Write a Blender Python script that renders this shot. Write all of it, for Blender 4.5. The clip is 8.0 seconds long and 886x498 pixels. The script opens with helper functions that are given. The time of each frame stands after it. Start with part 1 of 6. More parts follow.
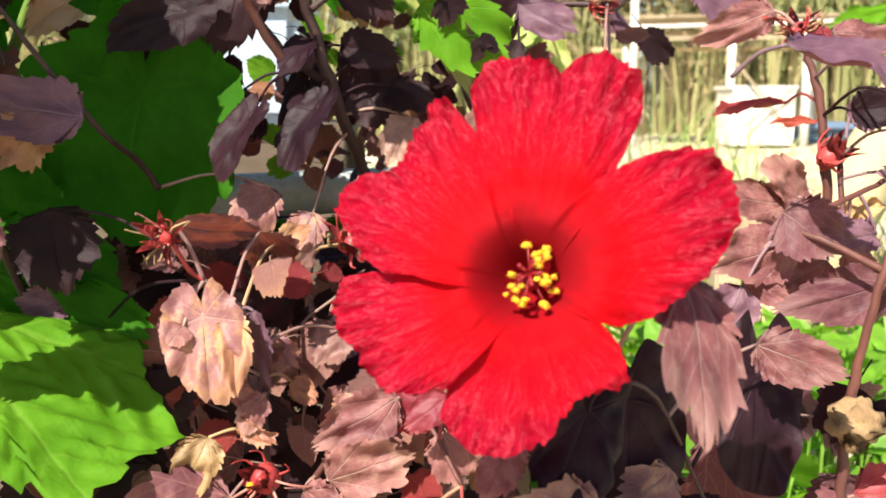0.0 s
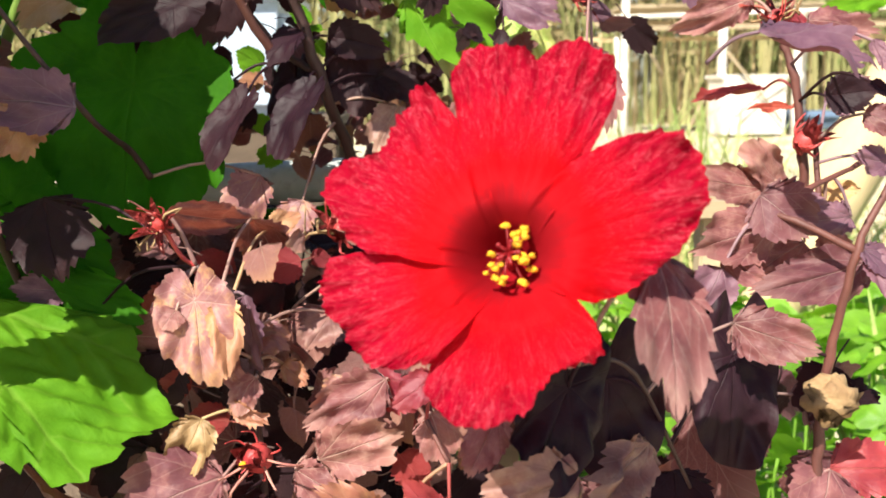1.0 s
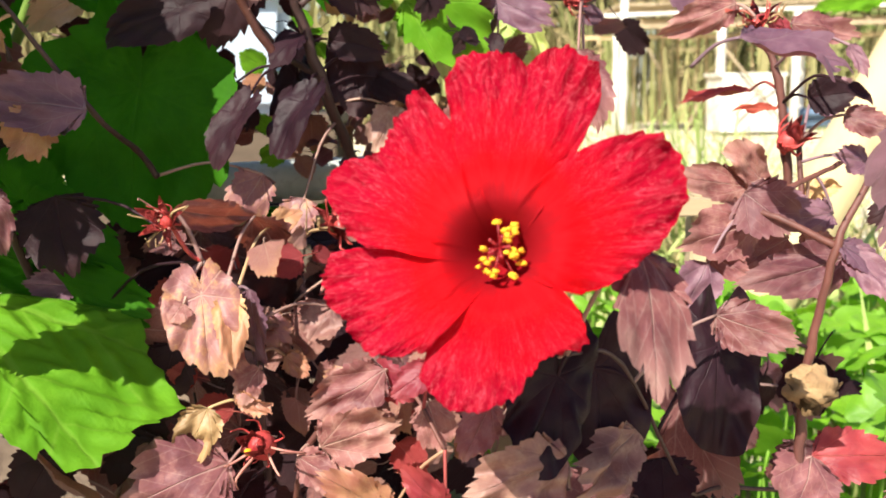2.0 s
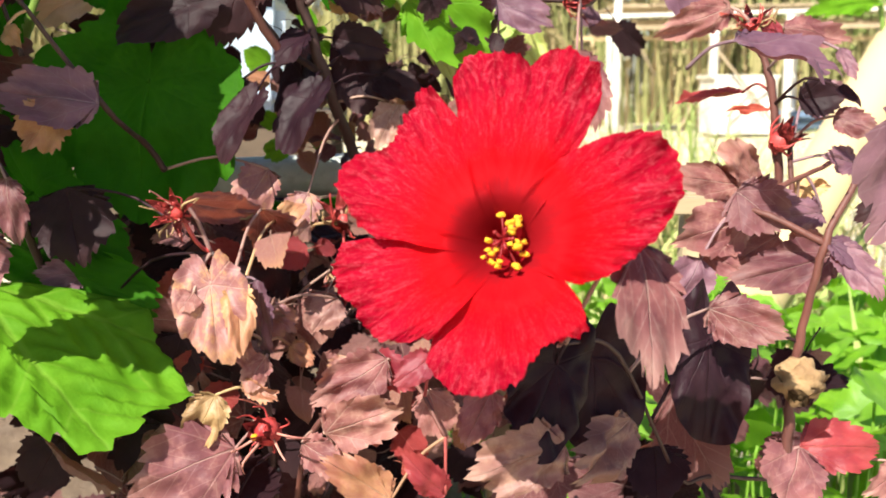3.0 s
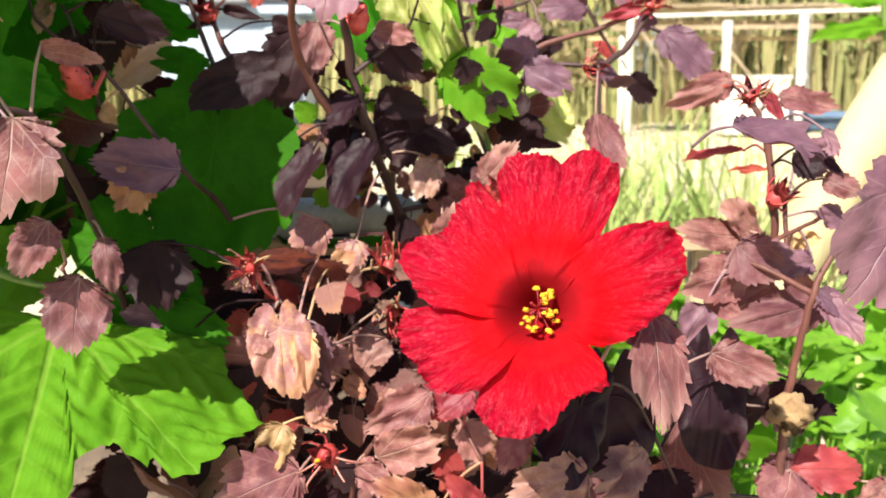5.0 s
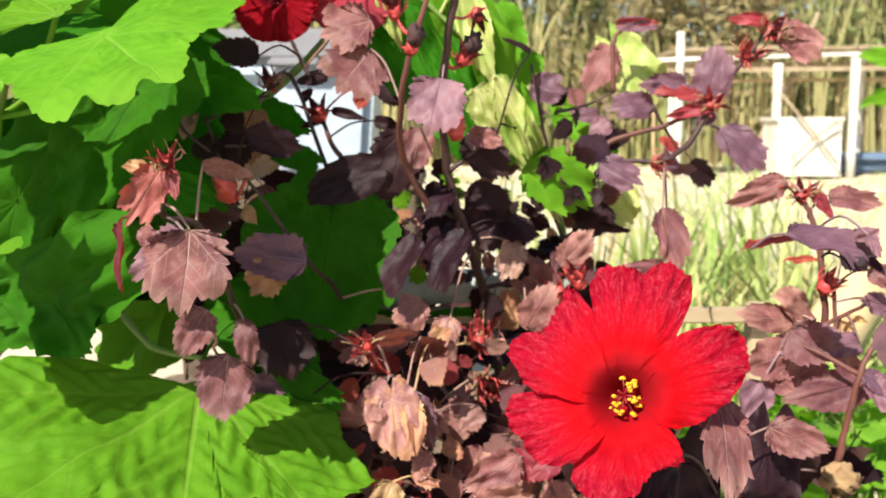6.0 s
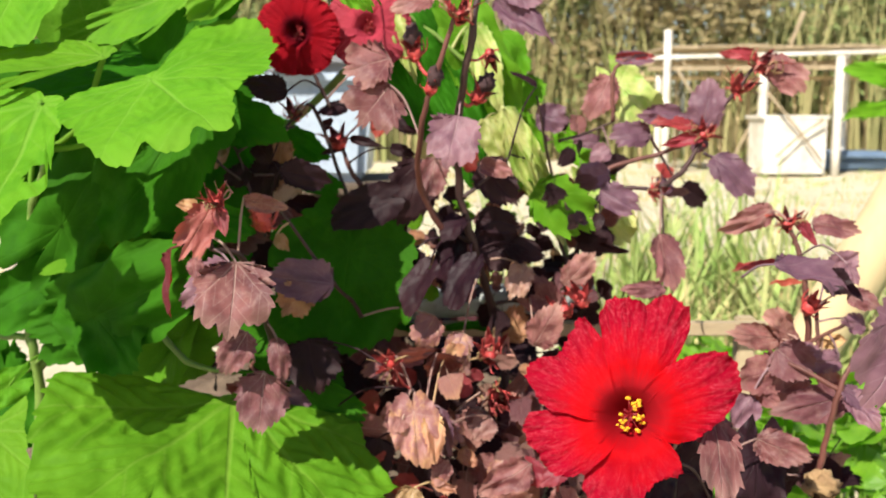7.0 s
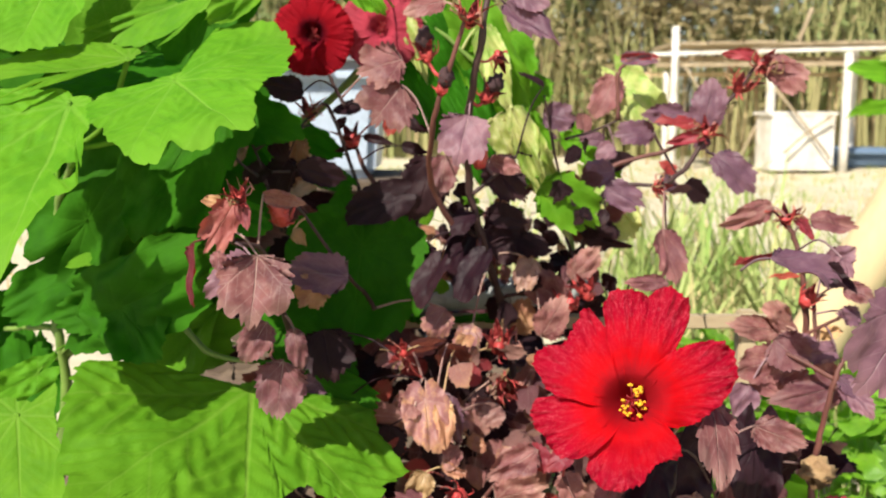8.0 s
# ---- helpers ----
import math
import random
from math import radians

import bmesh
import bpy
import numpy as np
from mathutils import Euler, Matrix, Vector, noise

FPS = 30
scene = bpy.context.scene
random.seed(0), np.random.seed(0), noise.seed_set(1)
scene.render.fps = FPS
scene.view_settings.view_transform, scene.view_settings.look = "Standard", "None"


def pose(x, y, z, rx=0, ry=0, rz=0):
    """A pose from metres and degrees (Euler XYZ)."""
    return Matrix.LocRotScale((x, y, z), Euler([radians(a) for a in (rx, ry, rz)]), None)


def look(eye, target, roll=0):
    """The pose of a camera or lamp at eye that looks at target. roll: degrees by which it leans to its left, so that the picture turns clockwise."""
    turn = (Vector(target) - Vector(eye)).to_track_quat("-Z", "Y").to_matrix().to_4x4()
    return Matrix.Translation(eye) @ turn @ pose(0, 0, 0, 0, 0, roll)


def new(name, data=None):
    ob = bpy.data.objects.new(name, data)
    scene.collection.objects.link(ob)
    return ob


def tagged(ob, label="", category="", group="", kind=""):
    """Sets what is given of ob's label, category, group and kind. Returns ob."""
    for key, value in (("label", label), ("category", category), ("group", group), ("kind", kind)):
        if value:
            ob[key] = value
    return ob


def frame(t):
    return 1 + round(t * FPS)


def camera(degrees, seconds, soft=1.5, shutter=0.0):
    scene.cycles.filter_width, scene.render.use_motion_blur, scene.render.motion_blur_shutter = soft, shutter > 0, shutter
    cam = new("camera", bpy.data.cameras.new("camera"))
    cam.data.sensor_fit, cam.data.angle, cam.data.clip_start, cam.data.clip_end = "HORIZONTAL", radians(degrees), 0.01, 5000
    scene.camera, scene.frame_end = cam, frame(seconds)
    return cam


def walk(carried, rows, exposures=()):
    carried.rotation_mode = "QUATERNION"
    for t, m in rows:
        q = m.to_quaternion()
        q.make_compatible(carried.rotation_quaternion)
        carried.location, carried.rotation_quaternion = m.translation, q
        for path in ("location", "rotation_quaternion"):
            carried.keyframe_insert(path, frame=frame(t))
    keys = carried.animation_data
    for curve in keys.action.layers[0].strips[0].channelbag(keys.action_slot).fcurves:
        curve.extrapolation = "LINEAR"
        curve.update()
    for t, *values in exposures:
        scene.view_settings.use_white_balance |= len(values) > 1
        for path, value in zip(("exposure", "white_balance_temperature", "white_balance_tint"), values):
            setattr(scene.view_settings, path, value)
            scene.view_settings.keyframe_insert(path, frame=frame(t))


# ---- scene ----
cam = camera(50.7, 8.0, soft=1.8)
# a phone lens close to its subject: a 2 mm opening, focused on the leaves behind the flower
cam.data.dof.use_dof = True
cam.data.dof.focus_distance = 0.35
cam.data.dof.aperture_fstop = 22.0
PATH = [
    (0, (-0.0306, -0.2020, 0.5075), (0.0017, 0.7838, 0.3431), -0.37),
    (0.5, (-0.0296, -0.2045, 0.5058), (0.0066, 0.7806, 0.3375), -0.61),
    (1, (-0.0282, -0.2113, 0.5063), (0.0110, 0.7728, 0.3331), -0.79),
    (1.5, (-0.0274, -0.2194, 0.5081), (0.0122, 0.7644, 0.3335), -0.87),
    (3, (-0.0321, -0.2367, 0.5079), (0.0166, 0.7464, 0.3315), -0.22),
    (3.5, (-0.0363, -0.2449, 0.5101), (0.0208, 0.7390, 0.3404), 0.15),
    (4, (-0.0374, -0.2545, 0.5125), (0.0161, 0.7297, 0.3437), 0.07),
    (4.2, (-0.0400, -0.2593, 0.5168), (0.0173, 0.7236, 0.3415), -0.01),
    (5.3, (-0.0491, -0.2990, 0.5488), (-0.0227, 0.6844, 0.3691), -0.10),
    (5.5, (-0.0533, -0.3091, 0.5541), (-0.0334, 0.6761, 0.3837), 0.09),
    (6, (-0.0704, -0.3483, 0.5756), (-0.0834, 0.6418, 0.4357), -0.28),
    (6.5, (-0.0786, -0.3800, 0.5918), (-0.0967, 0.6127, 0.4725), -0.52),
    (7, (-0.0870, -0.3889, 0.5992), (-0.0858, 0.6003, 0.4529), -0.02),
    (7.5, (-0.0928, -0.4004, 0.6024), (-0.1103, 0.5878, 0.4501), -0.52),
    (8, (-0.0890, -0.4107, 0.6012), (-0.0955, 0.5779, 0.4510), -0.01),
]
walk(cam, [(t, look(eye, target, roll)) for t, eye, target, roll in PATH], exposures=((0.0, 1.10), (4.2, 1.17), (5.5, 1.04), (6.0, 0.90), (8.0, 0.66)))

# ---- light ----
SUN_FROM = Vector((-0.38, -0.60, 0.71)).normalized()
world = bpy.data.worlds.new("sky")
scene.world = world
world.use_nodes = True
sky = world.node_tree.nodes.new("ShaderNodeTexSky")
sky.sky_type = "NISHITA"
sky.sun_disc = False
sky.sun_elevation = math.asin(SUN_FROM.z)
sky.sun_rotation = math.atan2(SUN_FROM.x, SUN_FROM.y)
world.node_tree.nodes["Background"].inputs["Strength"].default_value = 0.075
world.node_tree.links.new(sky.outputs["Color"], world.node_tree.nodes["Background"].inputs["Color"])
sun_data = bpy.data.lights.new("sun", "SUN")
sun_data.energy = 5.0
sun_data.angle = radians(0.53)
sun_data.color = (1.0, 0.93, 0.82)
sun = new("sun", sun_data)
sun.matrix_world = look(SUN_FROM * 20, (0, 0, 0))


# ---- materials ----
def nodes_of(name):
    mat = bpy.data.materials.new(name)
    mat.use_nodes = True
    tree = mat.node_tree
    bsdf = tree.nodes["Principled BSDF"]
    return mat, tree, bsdf


def math_node(tree, op, a, b=None):
    node = tree.nodes.new("ShaderNodeMath")
    node.operation = op
    for slot, value in ((0, a), (1, b)):
        if value is None:
            continue
        if isinstance(value, (int, float)):
            node.inputs[slot].default_value = value
        else:
            tree.links.new(value, node.inputs[slot])
    return node.outputs[0]


def mix_colour(tree, factor, a, b, blend="MIX"):
    node = tree.nodes.new("ShaderNodeMix")
    node.data_type = "RGBA"
    node.blend_type = blend
    for slot, value in ((0, factor), (6, a), (7, b)):
        if isinstance(value, (int, float)):
            node.inputs[slot].default_value = value
        elif isinstance(value, tuple):
            node.inputs[slot].default_value = (*value, 1.0)
        else:
            tree.links.new(value, node.inputs[slot])
    return node.outputs[2]


def noise_node(tree, scale, detail=4.0, rough=0.6, coords="Object", stretch=None):
    tex = tree.nodes.new("ShaderNodeTexNoise")
    tex.inputs["Scale"].default_value = scale
    tex.inputs["Detail"].default_value = detail
    tex.inputs["Roughness"].default_value = rough
    place = tree.nodes.new("ShaderNodeTexCoord")
    out = place.outputs[coords]
    if stretch:
        mapping = tree.nodes.new("ShaderNodeMapping")
        mapping.inputs["Scale"].default_value = stretch
        tree.links.new(out, mapping.inputs["Vector"])
        out = mapping.outputs[0]
    tree.links.new(out, tex.inputs["Vector"])
    return tex.outputs[0]


def ramp(tree, value, low, high):
    node = tree.nodes.new("ShaderNodeMapRange")
    node.inputs[1].default_value, node.inputs[2].default_value = low, high
    tree.links.new(value, node.inputs[0])
    return node.outputs[0]


def bump(tree, height, strength, distance, target):
    node = tree.nodes.new("ShaderNodeBump")
    node.inputs["Strength"].default_value = strength
    node.inputs["Distance"].default_value = distance
    tree.links.new(height, node.inputs["Height"])
    tree.links.new(node.outputs[0], target)


def see_through(tree, bsdf, colour, share):
    """Mix light that comes through a thin blade into the surface."""
    soft = tree.nodes.new("ShaderNodeBsdfTranslucent")
    blend = tree.nodes.new("ShaderNodeMixShader")
    blend.inputs[0].default_value = share
    if isinstance(colour, tuple):
        soft.inputs["Color"].default_value = (*colour, 1)
    else:
        tree.links.new(colour, soft.inputs["Color"])
    tree.links.new(bsdf.outputs[0], blend.inputs[1])
    tree.links.new(soft.outputs[0], blend.inputs[2])
    tree.links.new(blend.outputs[0], tree.nodes["Material Output"].inputs["Surface"])


def leaf_material(name, base, dark, vein, edge, through_colour, share=0.22, gloss=0.42, spots=0.4, spacing=40.0, lateral=0.085, vein_share=0.75, shine=0.45, fan=0.4, vary=1.0):
    """A veined blade: veins fan out from the stalk, side veins leave them in chevrons."""
    mat, tree, bsdf = nodes_of(name)
    uv = tree.nodes.new("ShaderNodeUVMap")
    uv.uv_map = "blade"
    split = tree.nodes.new("ShaderNodeSeparateXYZ")
    tree.links.new(uv.outputs[0], split.inputs[0])
    across, along = split.outputs[0], split.outputs[1]
    angle = math_node(tree, "ARCTAN2", across, along)
    reach = math_node(tree, "SQRT", math_node(tree, "ADD", math_node(tree, "MULTIPLY", across, across), math_node(tree, "MULTIPLY", along, along)))
    apart = math_node(tree, "PINGPONG", angle, radians(spacing) / 2)
    off = math_node(tree, "MULTIPLY", apart, reach)
    width = math_node(tree, "SUBTRACT", 0.017, math_node(tree, "MULTIPLY", reach, 0.013))
    line = math_node(tree, "MULTIPLY", math_node(tree, "SUBTRACT", width, off), 120.0)
    line = math_node(tree, "MINIMUM", math_node(tree, "MAXIMUM", line, 0.0), 1.0)
    middle = ramp(tree, math_node(tree, "ABSOLUTE", angle), radians(spacing) * 0.55, radians(spacing) * 0.45)
    main = math_node(tree, "MULTIPLY", line, math_node(tree, "ADD", math_node(tree, "MULTIPLY", middle, 1.0 - fan), fan))
    chevron = math_node(tree, "PINGPONG", math_node(tree, "SUBTRACT", reach, math_node(tree, "MULTIPLY", off, 1.3)), lateral)
    side = ramp(tree, chevron, 0.010, 0.0)
    veins = math_node(tree, "MAXIMUM", main, math_node(tree, "MULTIPLY", side, 0.5))
    cloud = noise_node(tree, 60.0, 5.0)
    grain = noise_node(tree, 600.0, 3.0)
    tone = tree.nodes.new("ShaderNodeObjectInfo").outputs["Random"]
    colour = mix_colour(tree, ramp(tree, cloud, 0.40, 0.60), base, dark)
    blotch = noise_node(tree, 170.0, 6.0, 0.7)
    colour = mix_colour(tree, math_node(tree, "MULTIPLY", ramp(tree, blotch, 0.50, 0.66), spots), colour, edge)
    colour = mix_colour(tree, math_node(tree, "MULTIPLY", ramp(tree, grain, 0.52, 0.72), spots * 0.7), colour, dark)
    rim = ramp(tree, math_node(tree, "ADD", reach, math_node(tree, "MULTIPLY", cloud, 0.6)), 0.95, 1.35)
    colour = mix_colour(tree, math_node(tree, "MULTIPLY", rim, 0.7), colour, edge)
    colour = mix_colour(tree, math_node(tree, "MULTIPLY", veins, vein_share), colour, vein)
    hue = tree.nodes.new("ShaderNodeHueSaturation")
    tree.links.new(colour, hue.inputs["Color"])
    tree.links.new(math_node(tree, "ADD", 0.5 - 0.015 * vary, math_node(tree, "MULTIPLY", tone, 0.03 * vary)), hue.inputs["Hue"])
    tree.links.new(math_node(tree, "ADD", 1.0 - 0.25 * vary, math_node(tree, "MULTIPLY", tone, 0.5 * vary)), hue.inputs["Value"])
    tree.links.new(hue.outputs[0], bsdf.inputs["Base Color"])
    tree.links.new(math_node(tree, "ADD", gloss - 0.1, math_node(tree, "MULTIPLY", blotch, 0.3)), bsdf.inputs["Roughness"])
    bsdf.inputs["Specular IOR Level"].default_value = shine
    height = math_node(tree, "ADD", math_node(tree, "MULTIPLY", main, -0.4), math_node(tree, "MULTIPLY", blotch, 0.7))
    bump(tree, height, 0.8, 0.0011, bsdf.inputs["Normal"])
    see_through(tree, bsdf, through_colour, share)
    return mat


def plain_material(name, one, two, scale=20.0, rough=0.7, relief=0.3, distance=0.002, stretch=None, detail=6.0):
    mat, tree, bsdf = nodes_of(name)
    cloud = noise_node(tree, scale, detail, stretch=stretch)
    grain = noise_node(tree, scale * 7, 4.0, stretch=stretch)
    colour = mix_colour(tree, ramp(tree, cloud, 0.35, 0.65), one, two)
    darker = tuple(0.55 * c for c in one)
    colour = mix_colour(tree, math_node(tree, "MULTIPLY", ramp(tree, grain, 0.52, 0.75), 0.6), colour, darker)
    tree.links.new(colour, bsdf.inputs["Base Color"])
    bsdf.inputs["Roughness"].default_value = rough
    bump(tree, grain, relief, distance, bsdf.inputs["Normal"])
    return mat


M = {}
M["purple"] = leaf_material("purple_blade", (0.175, 0.066, 0.072), (0.092, 0.032, 0.041), (0.36, 0.23, 0.21), (0.29, 0.16, 0.14), (0.30, 0.05, 0.03), shine=0.26)
# purple blade with the shade of inner and backlit leaves put into its colour
M["dark"] = leaf_material("shaded_purple_blade", (0.026, 0.012, 0.015), (0.017, 0.008, 0.011), (0.038, 0.018, 0.022), (0.040, 0.018, 0.019), (0.14, 0.02, 0.02), share=0.12, shine=0.12)
M["pink"] = leaf_material("pink_blade", (0.28, 0.112, 0.108), (0.165, 0.058, 0.062), (0.48, 0.31, 0.26), (0.46, 0.26, 0.21), (0.45, 0.10, 0.05), spots=0.5, shine=0.26)
# near-black purple; also puts the shade of backlit leaves into the colour
M["ink"] = leaf_material("ink_shade_blade", (0.022, 0.008, 0.013), (0.014, 0.005, 0.009), (0.032, 0.013, 0.019), (0.030, 0.012, 0.016), (0.08, 0.01, 0.01), share=0.08, shine=0.15)
M["red"] = leaf_material("young_red_blade", (0.40, 0.055, 0.050), (0.27, 0.03, 0.035), (0.5, 0.14, 0.11), (0.35, 0.08, 0.06), (0.6, 0.05, 0.03), share=0.3)
M["wine"] = leaf_material("wine_red_blade", (0.14, 0.020, 0.022), (0.10, 0.014, 0.016), (0.20, 0.05, 0.05), (0.17, 0.04, 0.04), (0.40, 0.03, 0.02), shine=0.2)
M["rosy"] = leaf_material("rosy_blade", (0.32, 0.085, 0.080), (0.20, 0.045, 0.046), (0.45, 0.20, 0.17), (0.40, 0.15, 0.12), (0.50, 0.07, 0.04), shine=0.22)
M["violet"] = leaf_material("violet_blade", (0.20, 0.100, 0.135), (0.13, 0.062, 0.092), (0.30, 0.20, 0.22), (0.26, 0.14, 0.16), (0.30, 0.07, 0.06), shine=0.3)
M["tan"] = leaf_material("withered_tan_blade", (0.50, 0.28, 0.13), (0.36, 0.15, 0.09), (0.55, 0.38, 0.22), (0.42, 0.20, 0.12), (0.55, 0.22, 0.06), spots=0.8)
# tan blade lightened: sunlight put into the colour of a leaf that renders shaded
M["sunlit_tan"] = leaf_material("sunlit_tan_blade", (0.72, 0.47, 0.34), (0.60, 0.34, 0.22), (0.75, 0.55, 0.40), (0.70, 0.45, 0.30), (0.60, 0.30, 0.15), spots=0.3, vary=0.3)
M["mottled"] = leaf_material("mottled_mauve_blade", (0.33, 0.145, 0.135), (0.23, 0.092, 0.10), (0.50, 0.32, 0.26), (0.50, 0.26, 0.13), (0.5, 0.14, 0.05), spots=1.0)
M["brown"] = leaf_material("crumpled_brown_blade", (0.30, 0.155, 0.125), (0.19, 0.085, 0.075), (0.40, 0.25, 0.20), (0.40, 0.24, 0.17), (0.35, 0.10, 0.05), spots=0.8)
M["dry"] = leaf_material("dry_straw_blade", (0.35, 0.22, 0.10), (0.22, 0.13, 0.06), (0.5, 0.36, 0.18), (0.22, 0.12, 0.05), (0.4, 0.2, 0.05), share=0.1, spots=0.9)
M["green"] = leaf_material("green_blade", (0.104, 0.275, 0.014), (0.072, 0.215, 0.009), (0.21, 0.36, 0.05), (0.12, 0.28, 0.015), (0.16, 0.42, 0.01), share=0.25, vein_share=0.5, shine=0.09, spots=0.15, spacing=36.0, lateral=0.10, gloss=0.55, fan=0.6, vary=0.3)
M["lime"] = leaf_material("pale_green_blade", (0.112, 0.29, 0.013), (0.082, 0.24, 0.010), (0.20, 0.37, 0.05), (0.155, 0.32, 0.025), (0.26, 0.48, 0.02), share=0.3, vein_share=0.5, shine=0.09, spots=0.15, spacing=36.0, lateral=0.10, gloss=0.55, fan=0.6, vary=0.3)
# green blade again, darkened: the shade of overlying leaves is in the colour
M["deep"] = leaf_material("shaded_green_blade", (0.032, 0.135, 0.006), (0.024, 0.102, 0.005), (0.055, 0.18, 0.013), (0.040, 0.155, 0.008), (0.03, 0.27, 0.003), share=0.25, vein_share=0.4, shine=0.06, gloss=0.6, spots=0.2, spacing=36.0, lateral=0.11, vary=0.3)
M["yellow"] = leaf_material("yellowing_blade", (0.48, 0.50, 0.16), (0.22, 0.36, 0.05), (0.6, 0.58, 0.28), (0.55, 0.48, 0.2), (0.5, 0.5, 0.08), share=0.3, spots=0.5, spacing=36.0, lateral=0.11)
M["stem"] = plain_material("red_brown_bark", (0.15, 0.050, 0.036), (0.085, 0.030, 0.025), 90.0, 0.6, 0.4, 0.0006, (1, 1, 0.25))
M["dark_stem"] = plain_material("dark_bark", (0.06, 0.025, 0.022), (0.04, 0.018, 0.018), 90.0, 0.6, 0.4, 0.0006, (1, 1, 0.25))
M["green_stem"] = plain_material("green_stalk", (0.17, 0.28, 0.05), (0.12, 0.20, 0.04), 90.0, 0.5, 0.3, 0.0005, (1, 1, 0.25))
M["calyx"] = plain_material("red_calyx", (0.54, 0.070, 0.062), (0.36, 0.036, 0.038), 160.0, 0.4, 0.4, 0.0006)
M["withered"] = plain_material("black_withered_petals", (0.035, 0.015, 0.018), (0.06, 0.025, 0.025), 200.0, 0.8, 0.6, 0.0008)
M["husk_pink"] = plain_material("dry_pink_bract", (0.52, 0.26, 0.20), (0.36, 0.12, 0.10), 120.0, 0.8, 0.5, 0.0008)
M["straw"] = plain_material("dry_husk", (0.38, 0.25, 0.12), (0.25, 0.15, 0.07), 120.0, 0.8, 0.7, 0.001)


def petal_material(name, bright, deep, throat, sheen, vein):
    """Velvet red: the throat coloured dark for both its eye and its shade, crimson at the rim, with pale forked veins
    running outwards.
    """
    mat, tree, bsdf = nodes_of(name)
    uv = tree.nodes.new("ShaderNodeUVMap")
    uv.uv_map = "blade"
    split = tree.nodes.new("ShaderNodeSeparateXYZ")
    tree.links.new(uv.outputs[0], split.inputs[0])
    along = split.outputs[1]

    def streaks(across, outwards, bend):
        mapping = tree.nodes.new("ShaderNodeMapping")
        mapping.inputs["Scale"].default_value = (across, outwards, 1)
        tree.links.new(uv.outputs[0], mapping.inputs["Vector"])
        tex = tree.nodes.new("ShaderNodeTexNoise")
        tex.inputs["Scale"].default_value = 1.0
        tex.inputs["Detail"].default_value = 5.0
        tex.inputs["Roughness"].default_value = 0.6
        tex.inputs["Distortion"].default_value = bend
        tree.links.new(mapping.outputs[0], tex.inputs["Vector"])
        return tex.outputs[0]

    streak = streaks(17, 3.6, 0.9)
    fine = streaks(46, 6.0, 1.6)
    cloud = noise_node(tree, 70.0, 4.0)
    colour = mix_colour(tree, ramp(tree, cloud, 0.38, 0.62), bright, deep)
    far = math_node(tree, "ADD", along, math_node(tree, "MULTIPLY", cloud, 0.40))
    outer = ramp(tree, far, 0.72, 1.10)
    colour = mix_colour(tree, math_node(tree, "MULTIPLY", outer, 0.9), colour, sheen)
    for lines, thin, strong in ((streak, 0.012, 0.60), (fine, 0.014, 0.42)):
        line = ramp(tree, math_node(tree, "ABSOLUTE", math_node(tree, "SUBTRACT", lines, 0.5)), thin, 0.0)
        line = math_node(tree, "MULTIPLY", line, ramp(tree, far, 0.66, 1.16))
        colour = mix_colour(tree, math_node(tree, "MULTIPLY", line, strong), colour, vein)
    lip = math_node(tree, "ADD", math_node(tree, "ADD", along, math_node(tree, "MULTIPLY", fine, 0.16)), math_node(tree, "MULTIPLY", math_node(tree, "SUBTRACT", streak, 0.5), 0.34))
    colour = mix_colour(tree, ramp(tree, lip, 0.58, 0.36), colour, throat)
    tree.links.new(colour, bsdf.inputs["Base Color"])
    bsdf.inputs["Roughness"].default_value = 0.65
    bsdf.inputs["Specular IOR Level"].default_value = 0.03
    crumple = noise_node(tree, 340.0, 5.0, 0.65)
    height = math_node(tree, "ADD", math_node(tree, "MULTIPLY", fine, 0.6), math_node(tree, "MULTIPLY", crumple, 0.9))
    bump(tree, math_node(tree, "MULTIPLY", height, math_node(tree, "ADD", 0.10, ramp(tree, along, 0.50, 1.0))), 0.9, 0.0018, bsdf.inputs["Normal"])
    see_through(tree, bsdf, (0.70, 0.004, 0.010), 0.2)
    return mat


M["petal"] = petal_material("red_petal", (0.48, 0.0023, 0.0055), (0.38, 0.0017, 0.0058), (0.26, 0.007, 0.012), (0.30, 0.0024, 0.020), (0.72, 0.13, 0.17))
# red petal darkened for the second bloom, its shade put into the colour
M["petal_shaded"] = petal_material("shaded_red_petal", (0.26, 0.004, 0.010), (0.19, 0.004, 0.010), (0.05, 0.003, 0.008), (0.30, 0.008, 0.018), (0.36, 0.03, 0.04))
M["column"] = plain_material("red_column", (0.26, 0.005, 0.008), (0.20, 0.004, 0.008), 300.0, 0.5, 0.3, 0.0004)
M["pollen"] = plain_material("yellow_pollen", (0.85, 0.46, 0.015), (0.75, 0.33, 0.01), 700.0, 0.8, 0.6, 0.0005)
M["rose"] = petal_material("faded_rose_petal", (0.40, 0.05, 0.075), (0.34, 0.04, 0.065), (0.36, 0.040, 0.065), (0.40, 0.06, 0.085), (0.42, 0.09, 0.11))


# ---- building blocks ----
def finish(name, verts, faces, mat, parent=None, uvs=None, smooth=True):
    mesh = bpy.data.meshes.new(name)
    mesh.from_pydata(verts, [], faces)
    if uvs is not None:
        layer = mesh.uv_layers.new(name="blade")
        flat = [c for poly in faces for v in poly for c in uvs[v]]
        layer.data.foreach_set("uv", flat)
    if smooth:
        mesh.polygons.foreach_set("use_smooth", [True] * len(mesh.polygons))
    mesh.materials.append(mat)
    mesh.update()
    ob = new(name, mesh)
    if parent:
        ob.parent = parent
    return ob


